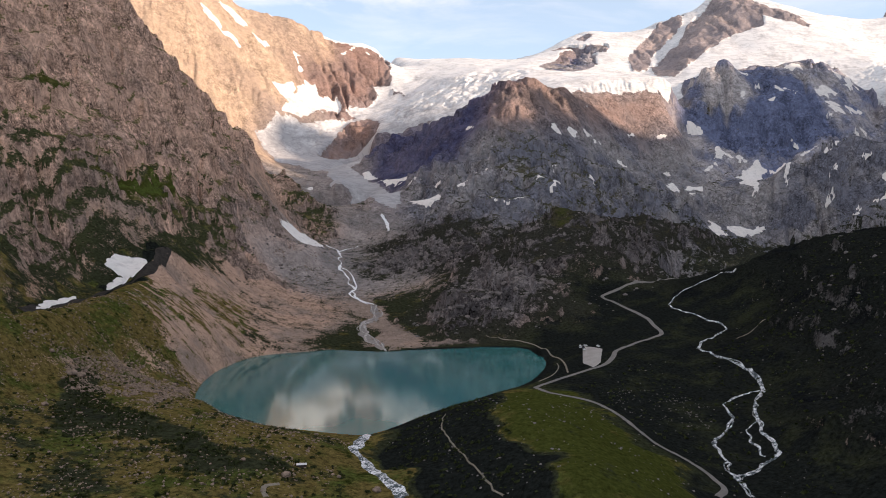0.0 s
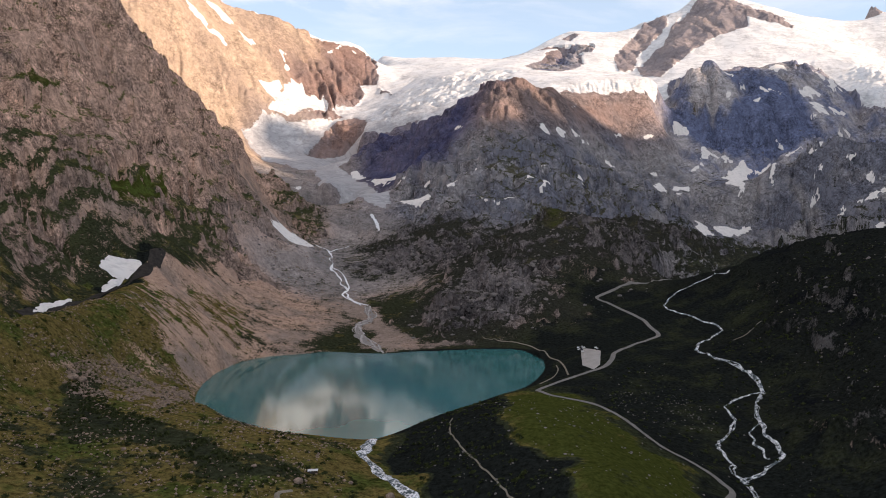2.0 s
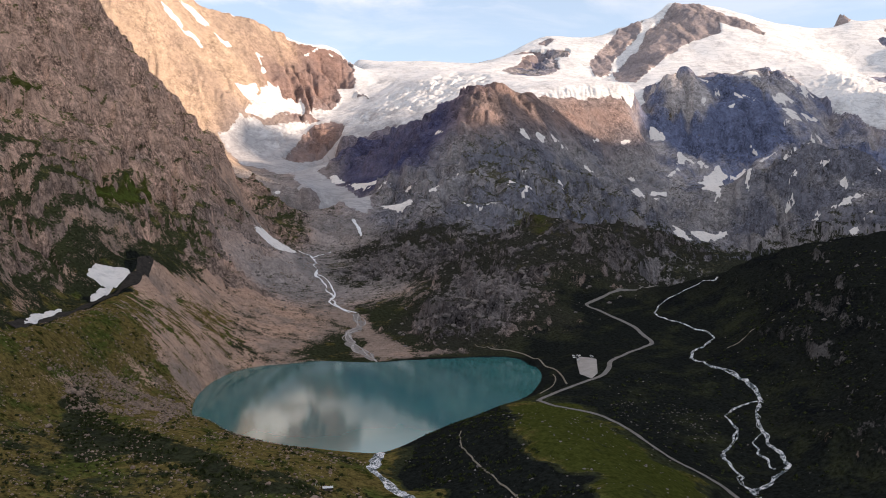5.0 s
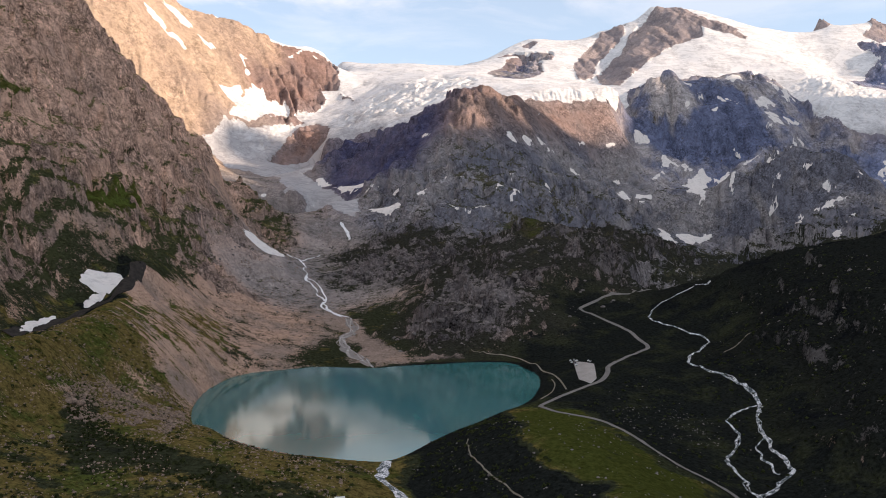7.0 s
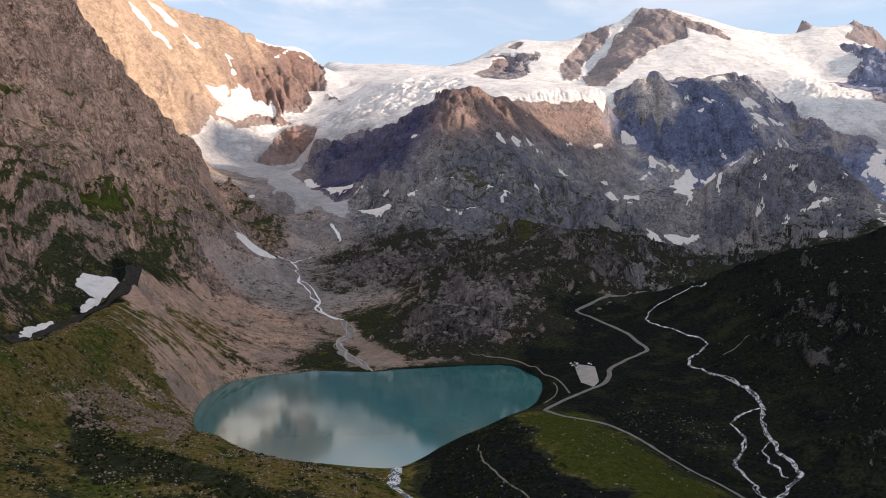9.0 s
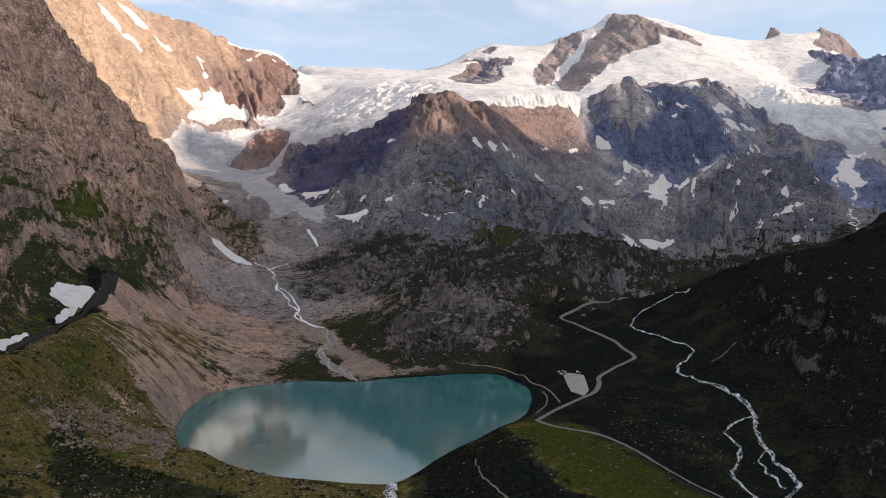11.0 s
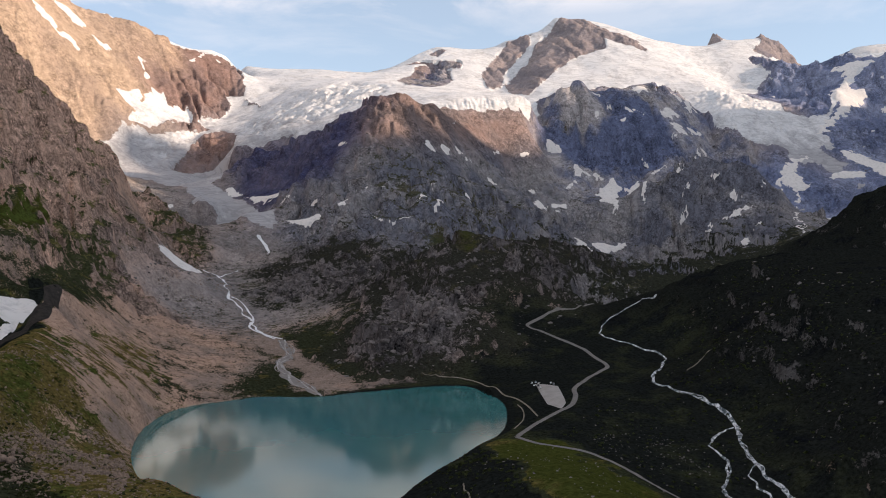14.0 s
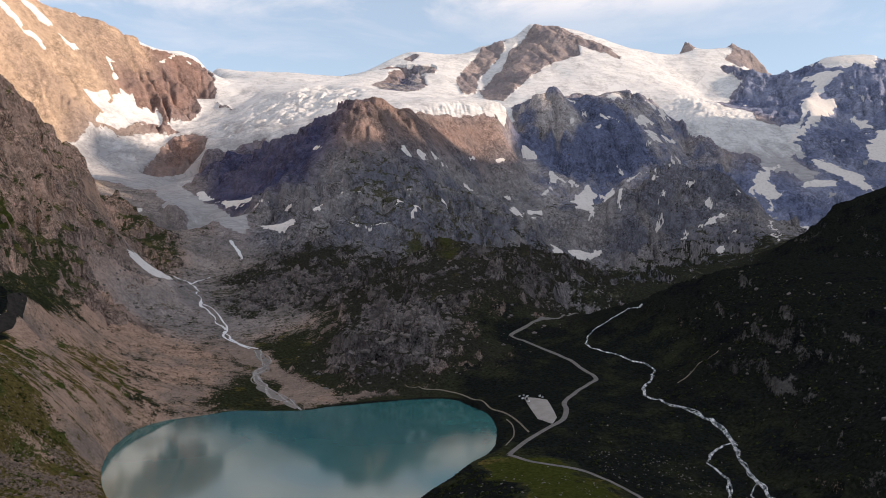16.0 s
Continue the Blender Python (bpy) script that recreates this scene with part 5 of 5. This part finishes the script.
ribbon("river", RIVER[11:], 1.0, WHITE_WATER, "thin side braid of the white valley river", "river", 0.5, 6.5, 0.8, 33)
ribbon("river", RIVER_WEST, 1.7, WHITE_WATER, "white western arm of the braided river", "river", 0.5, 4.0, 0.8, 5)
ribbon("river", RIVER_WEST[1:], 1.0, WHITE_WATER, "thin braid of the western river arm", "river", 0.5, 5.5, 0.8, 25)
ribbon("river", RIVER_INNER, 1.2, WHITE_WATER, "thin inner arm of the braided river", "river", 0.5, 4.0, 0.8, 7)
ribbon("outlet_stream", OUTLET, 8.0, WHITE_WATER, "foaming stream that leaves the lake", "stream", 0.5, 2.0, 0.5, 9)
ribbon("brook", BROOK, 3.2, FOAM_WATER, "white meltwater brook on the scree", "stream", 1.2, 9.0, 0.8, 11)
ribbon("brook", BROOK[3:], 2.4, FOAM_WATER, "side braid of the meltwater brook", "stream", 1.2, 22.0, 0.9, 21)
ribbon("brook", BROOK_TOP, 2.6, FOAM_WATER, "small feeder of the meltwater brook", "stream", 1.2, 6.0, 0.8, 27)
ribbon("waterfall", CASCADE, 6.0, FOAM_WATER, "small white cascade below the glacier", "waterfall", 1.5, 3.0, 0.6, 13)
ribbon("delta", DELTA, 11.0, WASH_MAT, "grey gravel wash of the lake inlet", "stream", 0.35, 8.0, 0.6, 15)
for k, wide in enumerate((2.6, 1.8, 1.4)):
    ribbon("delta", DELTA, wide, MILKY_WATER, "pale braid of the lake inlet", "stream", 0.6, 14.0 + 4 * k, 0.8, 40 + 7 * k)


def draped(name, outline, material, lift, label, category, step, dome=0.0, ragged=0.0, group="", kind="", soft=True):
    """A patch that lies on the ground, dipping under it along its edge."""
    line = rounded(outline) if soft else np.array(outline, float)
    lo, hi = line.min(0) - 2 * step - ragged, line.max(0) + 2 * step + ragged
    xs, ys = np.arange(lo[0], hi[0], step), np.arange(lo[1], hi[1], step)
    px, py = np.meshgrid(xs, ys)
    ragged = min(ragged, 1.1 * float(inside(line, px, py).max()))
    wide = 18 if ragged < 9 else 42
    wx, wy = px + ragged * (fbm(px / wide, py / wide, 4, 91) + 0.6 * grain(px / 7, py / 7, 93)), py + ragged * fbm(px / wide, py / wide, 4, 95)
    d = inside(line, wx, wy) - ragged * 0.2 - (0.45 * ragged * (0.35 + fbm(px / 34, py / 70, 4, 97)) if ragged > 9 and line[:, 0].mean() < 0 else 0)
    pz = sum(ground_at(px + a * step, py + b * step) for a in (-3, 0, 3) for b in (-3, 0, 3)) / 9 if dome else ground_at(px, py)
    pz = np.maximum(pz, ground_at(px, py) - 1.0) if dome else pz
    pz = pz + np.clip(d * 0.35, -3.0, lift) + dome * smooth(0, 25, d)
    keep = d > -1.5 * step
    cells = {(i, j) for i, j in zip(*np.nonzero(keep[:-1, :-1] & keep[1:, :-1] & keep[:-1, 1:] & keep[1:, 1:]))}
    while cells:
        # each piece that lies by itself is a patch of its own
        todo, piece = [cells.pop()], []
        while todo:
            i, j = todo.pop()
            piece.append((i, j))
            for near in ((i + a, j + b) for a in (-1, 0, 1) for b in (-1, 0, 1)):
                if near in cells:
                    cells.remove(near)
                    todo.append(near)
        if len(piece) < 5 or max(d[i, j] for i, j in piece) < 0:
            continue
        bm, made = bmesh.new(), {}
        for i, j in sorted(piece):
            for c in ((i, j), (i, j + 1), (i + 1, j + 1), (i + 1, j)):
                if c not in made:
                    made[c] = bm.verts.new((px[c], py[c], pz[c]))
            bm.faces.new([made[c] for c in ((i, j), (i, j + 1), (i + 1, j + 1), (i + 1, j))])
        mesh_thing(name, bm, material, label, category, group, kind)


draped("parking_lot", LOT, LOT_MAT, 0.5, "pale gravel parking lot beside the road", "parking lot", 1.5, kind="structure", soft=False)


def snow_patch(outline):
    far = max(q[1] for q in outline)
    step = 2.0 if far < 1300 else 3.5 if far < 2300 else 5.0
    label = ("dirty snow remnant in the moraine trough" if far < 1300 else "old snow patch on bare scree and slabs" if far < 2300 else "white snow patch on a high rock wall")
    draped("snow_patch", outline, SNOW_MAT, 1.0 + far / 1400, label, "snow patch", step, 0.4, 2.0 + far / 1500 + (22 if far > 2800 else 9 if far > 2300 else 5 if far > 1300 else 0), "snow patches")


for line in PATCHES:
    snow_patch(line)
# small flecks of snow left in clefts
FLECKS = [(1062, 2914), (1156, 2912), (1132, 2984), (1200, 2959), (1260, 2944), (1361, 2899), (1429, 2858), (1224, 2386), (1112, 2367), (1151, 2294), (1245, 2312), (1251, 2205), (1204, 2189), (714, 2599),
          (1202, 2827), (1154, 2467), (1138, 2403), (527, 2421), (763, 2501), (1474, 2898), (-364, 2270), (-7, 2040), (142, 1986), (-110, 2238), (-70, 2108), (384, 2148), (81, 1994)]
fleck_rng = np.random.default_rng(11)
for x, y in FLECKS:
    long, wide, lean = fleck_rng.uniform(9, 17) * y / 2600, fleck_rng.uniform(5, 8) * y / 2600, fleck_rng.uniform(-0.6, 0.6)
    ring = [(long * math.cos(a) * fleck_rng.uniform(0.7, 1.3), wide * math.sin(a) * fleck_rng.uniform(0.7, 1.3)) for a in np.linspace(0, 5.4, 7)]
    snow_patch([(x + u * math.cos(lean) - v * math.sin(lean), y + u * math.sin(lean) + v * math.cos(lean)) for u, v in ring])

# ---- the western range, outside the view, that keeps the evening sun from the valley ----
RANGE = [(2300, -1800, 1400), (2450, 0, 1450), (2550, 700, 1450), (2600, 1100, 1300), (2650, 1250, 1060), (2670, 1380, 1040), (2680, 1450, 1130), (2685, 1500, 1110), (2690, 1535, 1000), (2695, 1560, 1010), (2700, 1590, 1250), (2720, 1650, 1330), (2740, 1750, 1310), (2745, 1800, 1170), (2750, 1835, 990), (2770, 1960, 930), (2780, 2100, 940), (2800, 2240, 1050), (2830, 2370, 1120), (2850, 2520, 1060), (2900, 2700, 960), (3000, 2900, 840), (3200, 3150, 760)]
bm = bmesh.new()
prev = None
for x, y, z in along(RANGE, 40):
    top = z + 35 * noise.noise((x / 260, y / 260, 0)) + 14 * noise.noise((x / 70, y / 70, 4))
    row = [bm.verts.new((x + dx, y + dy, h)) for dx, dy, h in ((-900, 150, 60), (-420, 70, top * 0.5), (0, 0, top), (420, -70, top * 0.5), (900, -150, 60))]
    if prev:
        for a in range(4):
            bm.faces.new((prev[a], prev[a + 1], row[a + 1], row[a]))
    prev = row
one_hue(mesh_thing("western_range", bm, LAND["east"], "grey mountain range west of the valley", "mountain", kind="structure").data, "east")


# ---- the land beside and behind the view ----
def outland():
    xs, ys = np.arange(-3400, 3900, 90.0), np.arange(-2400, 5200, 90.0)
    px, py = np.meshgrid(xs, ys)
    cy = np.clip(py, 345, 4700)
    cx = np.clip(px, -0.61 * (cy + 100), 0.95 * (cy + 100))
    away = np.hypot(px - cx, py - cy)
    pz = lie(cx, cy) - 0.12 * away + 40 * fbm(px / 400, py / 400, 4, 201) * smooth(100, 600, away) + 0.3 * np.maximum(np.abs(px) - 500, 0) * smooth(345, -600, py) - 6 - 60 * smooth(60, 0, away)
    n = len(xs)
    hole = (py > 410) & (py < 4600) & (px > -0.57 * (py + 100)) & (px < 0.91 * (py + 100))
    verts = np.column_stack([px.ravel(), py.ravel(), pz.ravel()])
    faces = [(i * n + j, i * n + j + 1, i * n + n + j + 1, i * n + n + j) for i in range(len(ys) - 1) for j in range(n - 1) if not hole[i:i + 2, j:j + 2].all()]
    me = bpy.data.meshes.new("outland")
    me.from_pydata(verts.tolist(), [], faces)
    for key, value in (("snow", -40.0), ("turf", 0.2), ("heath", 0.5)):
        me.attributes.new(key, "FLOAT", "POINT").data.foreach_set("value", np.full(len(verts), value, np.float32))
    one_hue(me, "valley")
    me.materials.append(LAND["valley"])
    tagged(new("outland", me), "rough alpine land around the valley", "ground", kind="structure")


outland()


# ---- loose stones and dwarf shrubs ----
def lump(seed, rings=0):
    bm = bmesh.new()
    bmesh.ops.create_icosphere(bm, subdivisions=1 + rings, radius=1)
    for v in bm.verts:
        v.co *= 1 + 0.55 * noise.noise(v.co * 1.1 + Vector((seed * 7.3, 0, 0)))
        v.co.z *= 0.72
    vs, fs = np.array([v.co[:] for v in bm.verts]), [[v.index for v in f.verts] for f in bm.faces]
    bm.free()
    return vs, np.array(fs)


def spread(area, count, rng, check=None):
    pts = np.array(area, float)
    lo, hi = pts.min(0), pts.max(0)
    x, y = rng.uniform(lo[0], hi[0], count * 6), rng.uniform(lo[1], hi[1], count * 6)
    ok = (inside(area, x, y) > 0) & (inside(LAKE, x, y) < -1)
    clump = fbm(x / 26, y / 26, 3, 301) + rng.uniform(-0.35, 0.35, len(x)) > -0.05
    ok &= clump
    return x[ok][:count], y[ok][:count]


def scatter(name, places, sizes, shapes, material, label, category, rng, sink=0.25):
    """Many small things that nobody could count, as one mesh."""
    verts, faces, base = [], [], 0
    for k, ((x, y), size) in enumerate(zip(places, sizes)):
        vs, fs = shapes[k % len(shapes)]
        turn = rng.uniform(0, 6.283)
        c, s = math.cos(turn), math.sin(turn)
        grow = size * rng.uniform(0.75, 1.25, 3)
        v = vs * grow
        z = float(ground_at(x, y)) - size * sink
        verts.append(np.column_stack([x + v[:, 0] * c - v[:, 1] * s, y + v[:, 0] * s + v[:, 1] * c, z + v[:, 2] + size * 0.35]))
        faces.append(fs + base)
        base += len(vs)
    me = bpy.data.meshes.new(name)
    me.from_pydata(np.vstack(verts).tolist(), [], np.vstack(faces).tolist())
    me.materials.append(material)
    return tagged(new(name, me), label, category, kind="stuff")


def shrub_shape(seed, rng):
    """A low clump of small leaf sprays."""
    vs, fs = [], []
    for k in range(16):
        a, r, h = rng.uniform(0, 6.283), rng.uniform(0, 1) ** 0.6, rng.uniform(0.05, 0.7)
        c = np.array([r * math.cos(a), r * math.sin(a), h * (1.1 - 0.6 * r)])
        t1, t2 = rng.normal(size=3) * 0.34, rng.normal(size=3) * 0.34
        b = len(vs)
        vs += [c - t1, c + t2, c + t1, c - t2]
        fs += [[b, b + 1, b + 2], [b, b + 2, b + 3]]
    return np.array(vs), np.array(fs)


rng = np.random.default_rng(7)
STONE_SHAPES = [lump(k) for k in range(7)]
SHRUB_SHAPES = [shrub_shape(k, rng) for k in range(8)]
BANK_AREA = [(-310, 560), (-300, 640), (-240, 700), (-215, 760), (-190, 700), (-150, 600), (-90, 560), (-62, 540), (-62, 430), (-110, 380), (-230, 380), (-270, 450)]
FLOOR_AREA = [(110, 690), (170, 780), (260, 800), (300, 900), (380, 1000), (380, 800), (330, 620), (250, 480), (190, 430), (170, 520), (150, 600)]
KNOLL_AREA = [(-40, 545), (30, 640), (80, 690), (120, 630), (150, 520), (140, 420), (20, 390), (-10, 450)]
SLOPE_AREA = [(-345, 560), (-320, 800), (-250, 790), (-240, 720), (-290, 600)]
MID_AREA = [(-60, 1000), (-40, 1300), (60, 1500), (200, 1500), (330, 1350), (330, 1150), (200, 1010), (80, 960)]
HOLLOW_AREA = [(-330, 1350), (-330, 1900), (-180, 1900), (-60, 1700), (-90, 1350), (-150, 1150), (-230, 1200)]
HILL_AREA = [(320, 700), (330, 860), (400, 1000), (520, 1060), (520, 760), (420, 560), (300, 540)]


def stones(areas, label, name="loose_stones", seed_sizes=(0.35, 1.1), material=STONE_MAT, sink=0.25):
    pts = [q for area, count in areas for q in zip(*spread(area, count, rng))]
    size = seed_sizes[0] + (seed_sizes[1] - seed_sizes[0]) * rng.uniform(0, 1, len(pts)) ** 3
    scatter(name, pts, size, STONE_SHAPES, material, label, "stones", rng, sink)


stones([(STONES, 3000)], "field of broken brown stones on the moraine foot", "stone_field", (0.4, 1.7))
stones([(BANK_AREA, 3200), (SLOPE_AREA, 900)], "pale stones strewn over the grassy bank")
stones([(KNOLL_AREA, 420), (ROCK_BAND, 220), (FLOOR_AREA, 240)], "pale stones on the dark valley turf", seed_sizes=(0.2, 0.95), material=OUTCROP_MAT)
stones([(HILL_AREA, 160)], "scattered stones on the dark hillside", seed_sizes=(0.3, 1.2), material=OUTCROP_MAT)
stones([(SCREE_FAN, 1500), (GRAVEL, 600)], "loose blocks on the scree fan", "scree_blocks", (0.4, 1.7))

stones([(ROCKS_MAIN, 300), (ROCKS_BAND, 330)], "pale outcrops and blocks breaking through dark heath", "outcrop_blocks", (1.2, 6.5), OUTCROP_MAT, 0.62)
stones([(MID_AREA, 420), (HILL_AREA, 90)], "scattered pale blocks on the heath hills", "heath_blocks", (0.6, 3.4), OUTCROP_MAT, 0.5)
stones([(HOLLOW_AREA, 700)], "grey moraine blocks below the glacier", "moraine_blocks", (0.8, 3.2), OUTCROP_MAT)


def shrubs(areas, label):
    pts = [q for area, count in areas for q in zip(*spread(area, count, rng))]
    scatter("dwarf_shrubs", pts, 0.5 + 1.2 * rng.uniform(0, 1, len(pts)) ** 2, SHRUB_SHAPES, SHRUB_MAT, label, "shrubs", rng, 0.3)


shrubs([(BANK_LOW, 900), (BANK_AREA, 500), (DARK_BAND, 1100), (SLOPE_AREA, 120)], "dark dwarf shrubs on the grassy lake bank")
shrubs([(KNOLL_SHADE, 600), (FLOOR_AREA, 700), (HILL_AREA, 900)], "dark heath shrubs on valley floor and hillside")


# ---- boulders, one by one ----
def boulder(x, y, size, seed):
    bm = bmesh.new()
    bmesh.ops.create_icosphere(bm, subdivisions=3, radius=1)
    for v in bm.verts:
        q = v.co + Vector((seed * 3.7, seed * 1.3, 0))
        v.co *= 1 + 0.38 * noise.noise(q * 0.9) + 0.16 * noise.noise(q * 2.3)
        v.co.x, v.co.z = v.co.x * 1.25, max(v.co.z, -0.6) * 0.8
        v.co *= size
    ob = mesh_thing("boulder", bm, STONE_MAT, "large pale boulder lying on the grass", "boulder", "boulders on the bank", shade=False)
    ob.location = (x, y, float(ground_at(x, y)) + size * 0.28)
    ob.rotation_euler = (0, 0, seed * 1.9)


for k, (x, y) in enumerate(BOULDERS):
    boulder(x, y, (3.4, 2.0, 3.0, 1.8, 2.2, 1.5, 1.4, 1.6)[k % 8], k)
for k, (x, y) in enumerate(BOULDERS_LOW):
    boulder(x, y, (2.2, 2.2, 1.4, 1.2, 1.3)[k % 5], k + 20)


# ---- the small hut on the bank ----
def part(name, bm, material, parent, label=""):
    ob = mesh_thing(name, bm, material, label, shade=False)
    ob.parent = parent
    return ob


def box(bm, size, at, bevel=0.0):
    made = bmesh.ops.create_cube(bm, size=1, matrix=Matrix.Translation(at) @ Matrix.Diagonal((*size, 1)))
    if bevel:
        bmesh.ops.bevel(bm, geom=list({e for v in made["verts"] for e in v.link_edges}), offset=bevel, segments=2, affect="EDGES")
    return bm


def hut(x, y, turn):
    base = tagged(new("hut"), "small low hut with dark walls and a pale roof", "hut")
    base.location, base.rotation_euler = (x, y, float(ground_at(x, y)) - 0.2), (0, 0, turn)
    part("wall", box(bmesh.new(), (5.2, 2.6, 1.7), (0, 0, 0.75), 0.04), PLANK_MAT, base)
    roof = bmesh.new()
    for sx in (-2.9, 2.9):
        for q in ((-1.6, 1.5), (0, 2.15), (1.6, 1.5), (1.6, 1.62), (0, 2.3), (-1.6, 1.62)):
            roof.verts.new((sx, *q))
    roof.verts.ensure_lookup_table()
    vs = roof.verts[:]
    roof.faces.new(vs[0:6]), roof.faces.new(vs[6:12][::-1])
    for k in range(6):
        roof.faces.new((vs[k], vs[(k + 1) % 6], vs[6 + (k + 1) % 6], vs[6 + k]))
    part("roof", roof, ROOF_MAT, base, "pale sheet roof")
    part("door", box(bmesh.new(), (0.8, 0.06, 1.45), (-1.2, -1.32, 0.75)), CAR_DARK, base)
    for k in range(3):
        post = tagged(mesh_thing("fence_post", box(bmesh.new(), (0.14, 0.14, 1.5), (0, 0, 0.6)), ROOF_MAT, shade=False), "pale wooden post beside the hut", "post", "posts by the hut")
        px, py = x - 4.2 - 1.3 * k, y + 0.8 * k
        post.location = (px, py, float(ground_at(px, py)))


hut(*HUT[0], 0.12)


# ---- cars on the gravel lot ----
def car(paint, label):
    base = tagged(new("car"), label, "car", "cars on the gravel lot")
    profile = [(-2.1, 0.35), (-2.15, 0.75), (-2.0, 0.95), (-1.2, 1.02), (-0.65, 1.45), (0.95, 1.48), (1.75, 1.05), (2.1, 0.95), (2.15, 0.4)]
    bm = bmesh.new()
    sides = [[bm.verts.new((x, side * (0.86 if z < 1.1 else 0.70), z)) for x, z in profile] for side in (-1, 1)]
    bm.faces.new(sides[0]), bm.faces.new(sides[1][::-1])
    for k in range(len(profile)):
        a, b = k, (k + 1) % len(profile)
        bm.faces.new((sides[0][a], sides[1][a], sides[1][b], sides[0][b]))
    bmesh.ops.recalc_face_normals(bm, faces=bm.faces[:])
    part("body", bm, paint, base)
    for side in (-1, 1):
        bm = bmesh.new()
        bm.faces.new([bm.verts.new((x, side * w, z)) for x, z, w in ((-1.05, 1.06, 0.865), (-0.6, 1.4, 0.745), (0.9, 1.42, 0.735), (1.55, 1.08, 0.86))])
        part("side_window", bm, GLASS_MAT, base)
        for wx in (-1.35, 1.35):
            bm = bmesh.new()
            bmesh.ops.create_cone(bm, cap_ends=True, segments=14, radius1=0.33, radius2=0.33, depth=0.22, matrix=Matrix.Translation((wx, side * 0.8, 0.33)) @ Matrix.Rotation(radians(90), 4, "X"))
            part("wheel", bm, TYRE_MAT, base)
    for name, pts in (("windscreen", ((-1.17, 1.05), (-0.67, 1.45))), ("rear_window", ((0.98, 1.48), (1.7, 1.1)))):
        bm = bmesh.new()
        (x0, z0), (x1, z1) = pts
        bm.faces.new([bm.verts.new(q) for q in ((x0, -0.66, z0 + 0.012), (x1, -0.62, z1 + 0.012), (x1, 0.62, z1 + 0.012), (x0, 0.66, z0 + 0.012))])
        part(name, bm, GLASS_MAT, base)
    return base


PAINTS = [car(CAR_WHITE, "white car parked on pale gravel"), car(CAR_GREY, "silver car parked on pale gravel"), car(CAR_DARK, "dark blue car parked on pale gravel")]
for k, (x, y) in enumerate(CARS):
    m = pose(x, y, float(ground_at(x, y)) + 0.5, 0, 0, 62 + 7 * math.sin(k * 2.1))
    model = (0, 1, 0, 0, 2, 0, 0, 1)[k % 8]
    if k == (0, 1, 4)[model]:
        PAINTS[model].matrix_basis = m
    else:
        copy_thing(PAINTS[model], m)
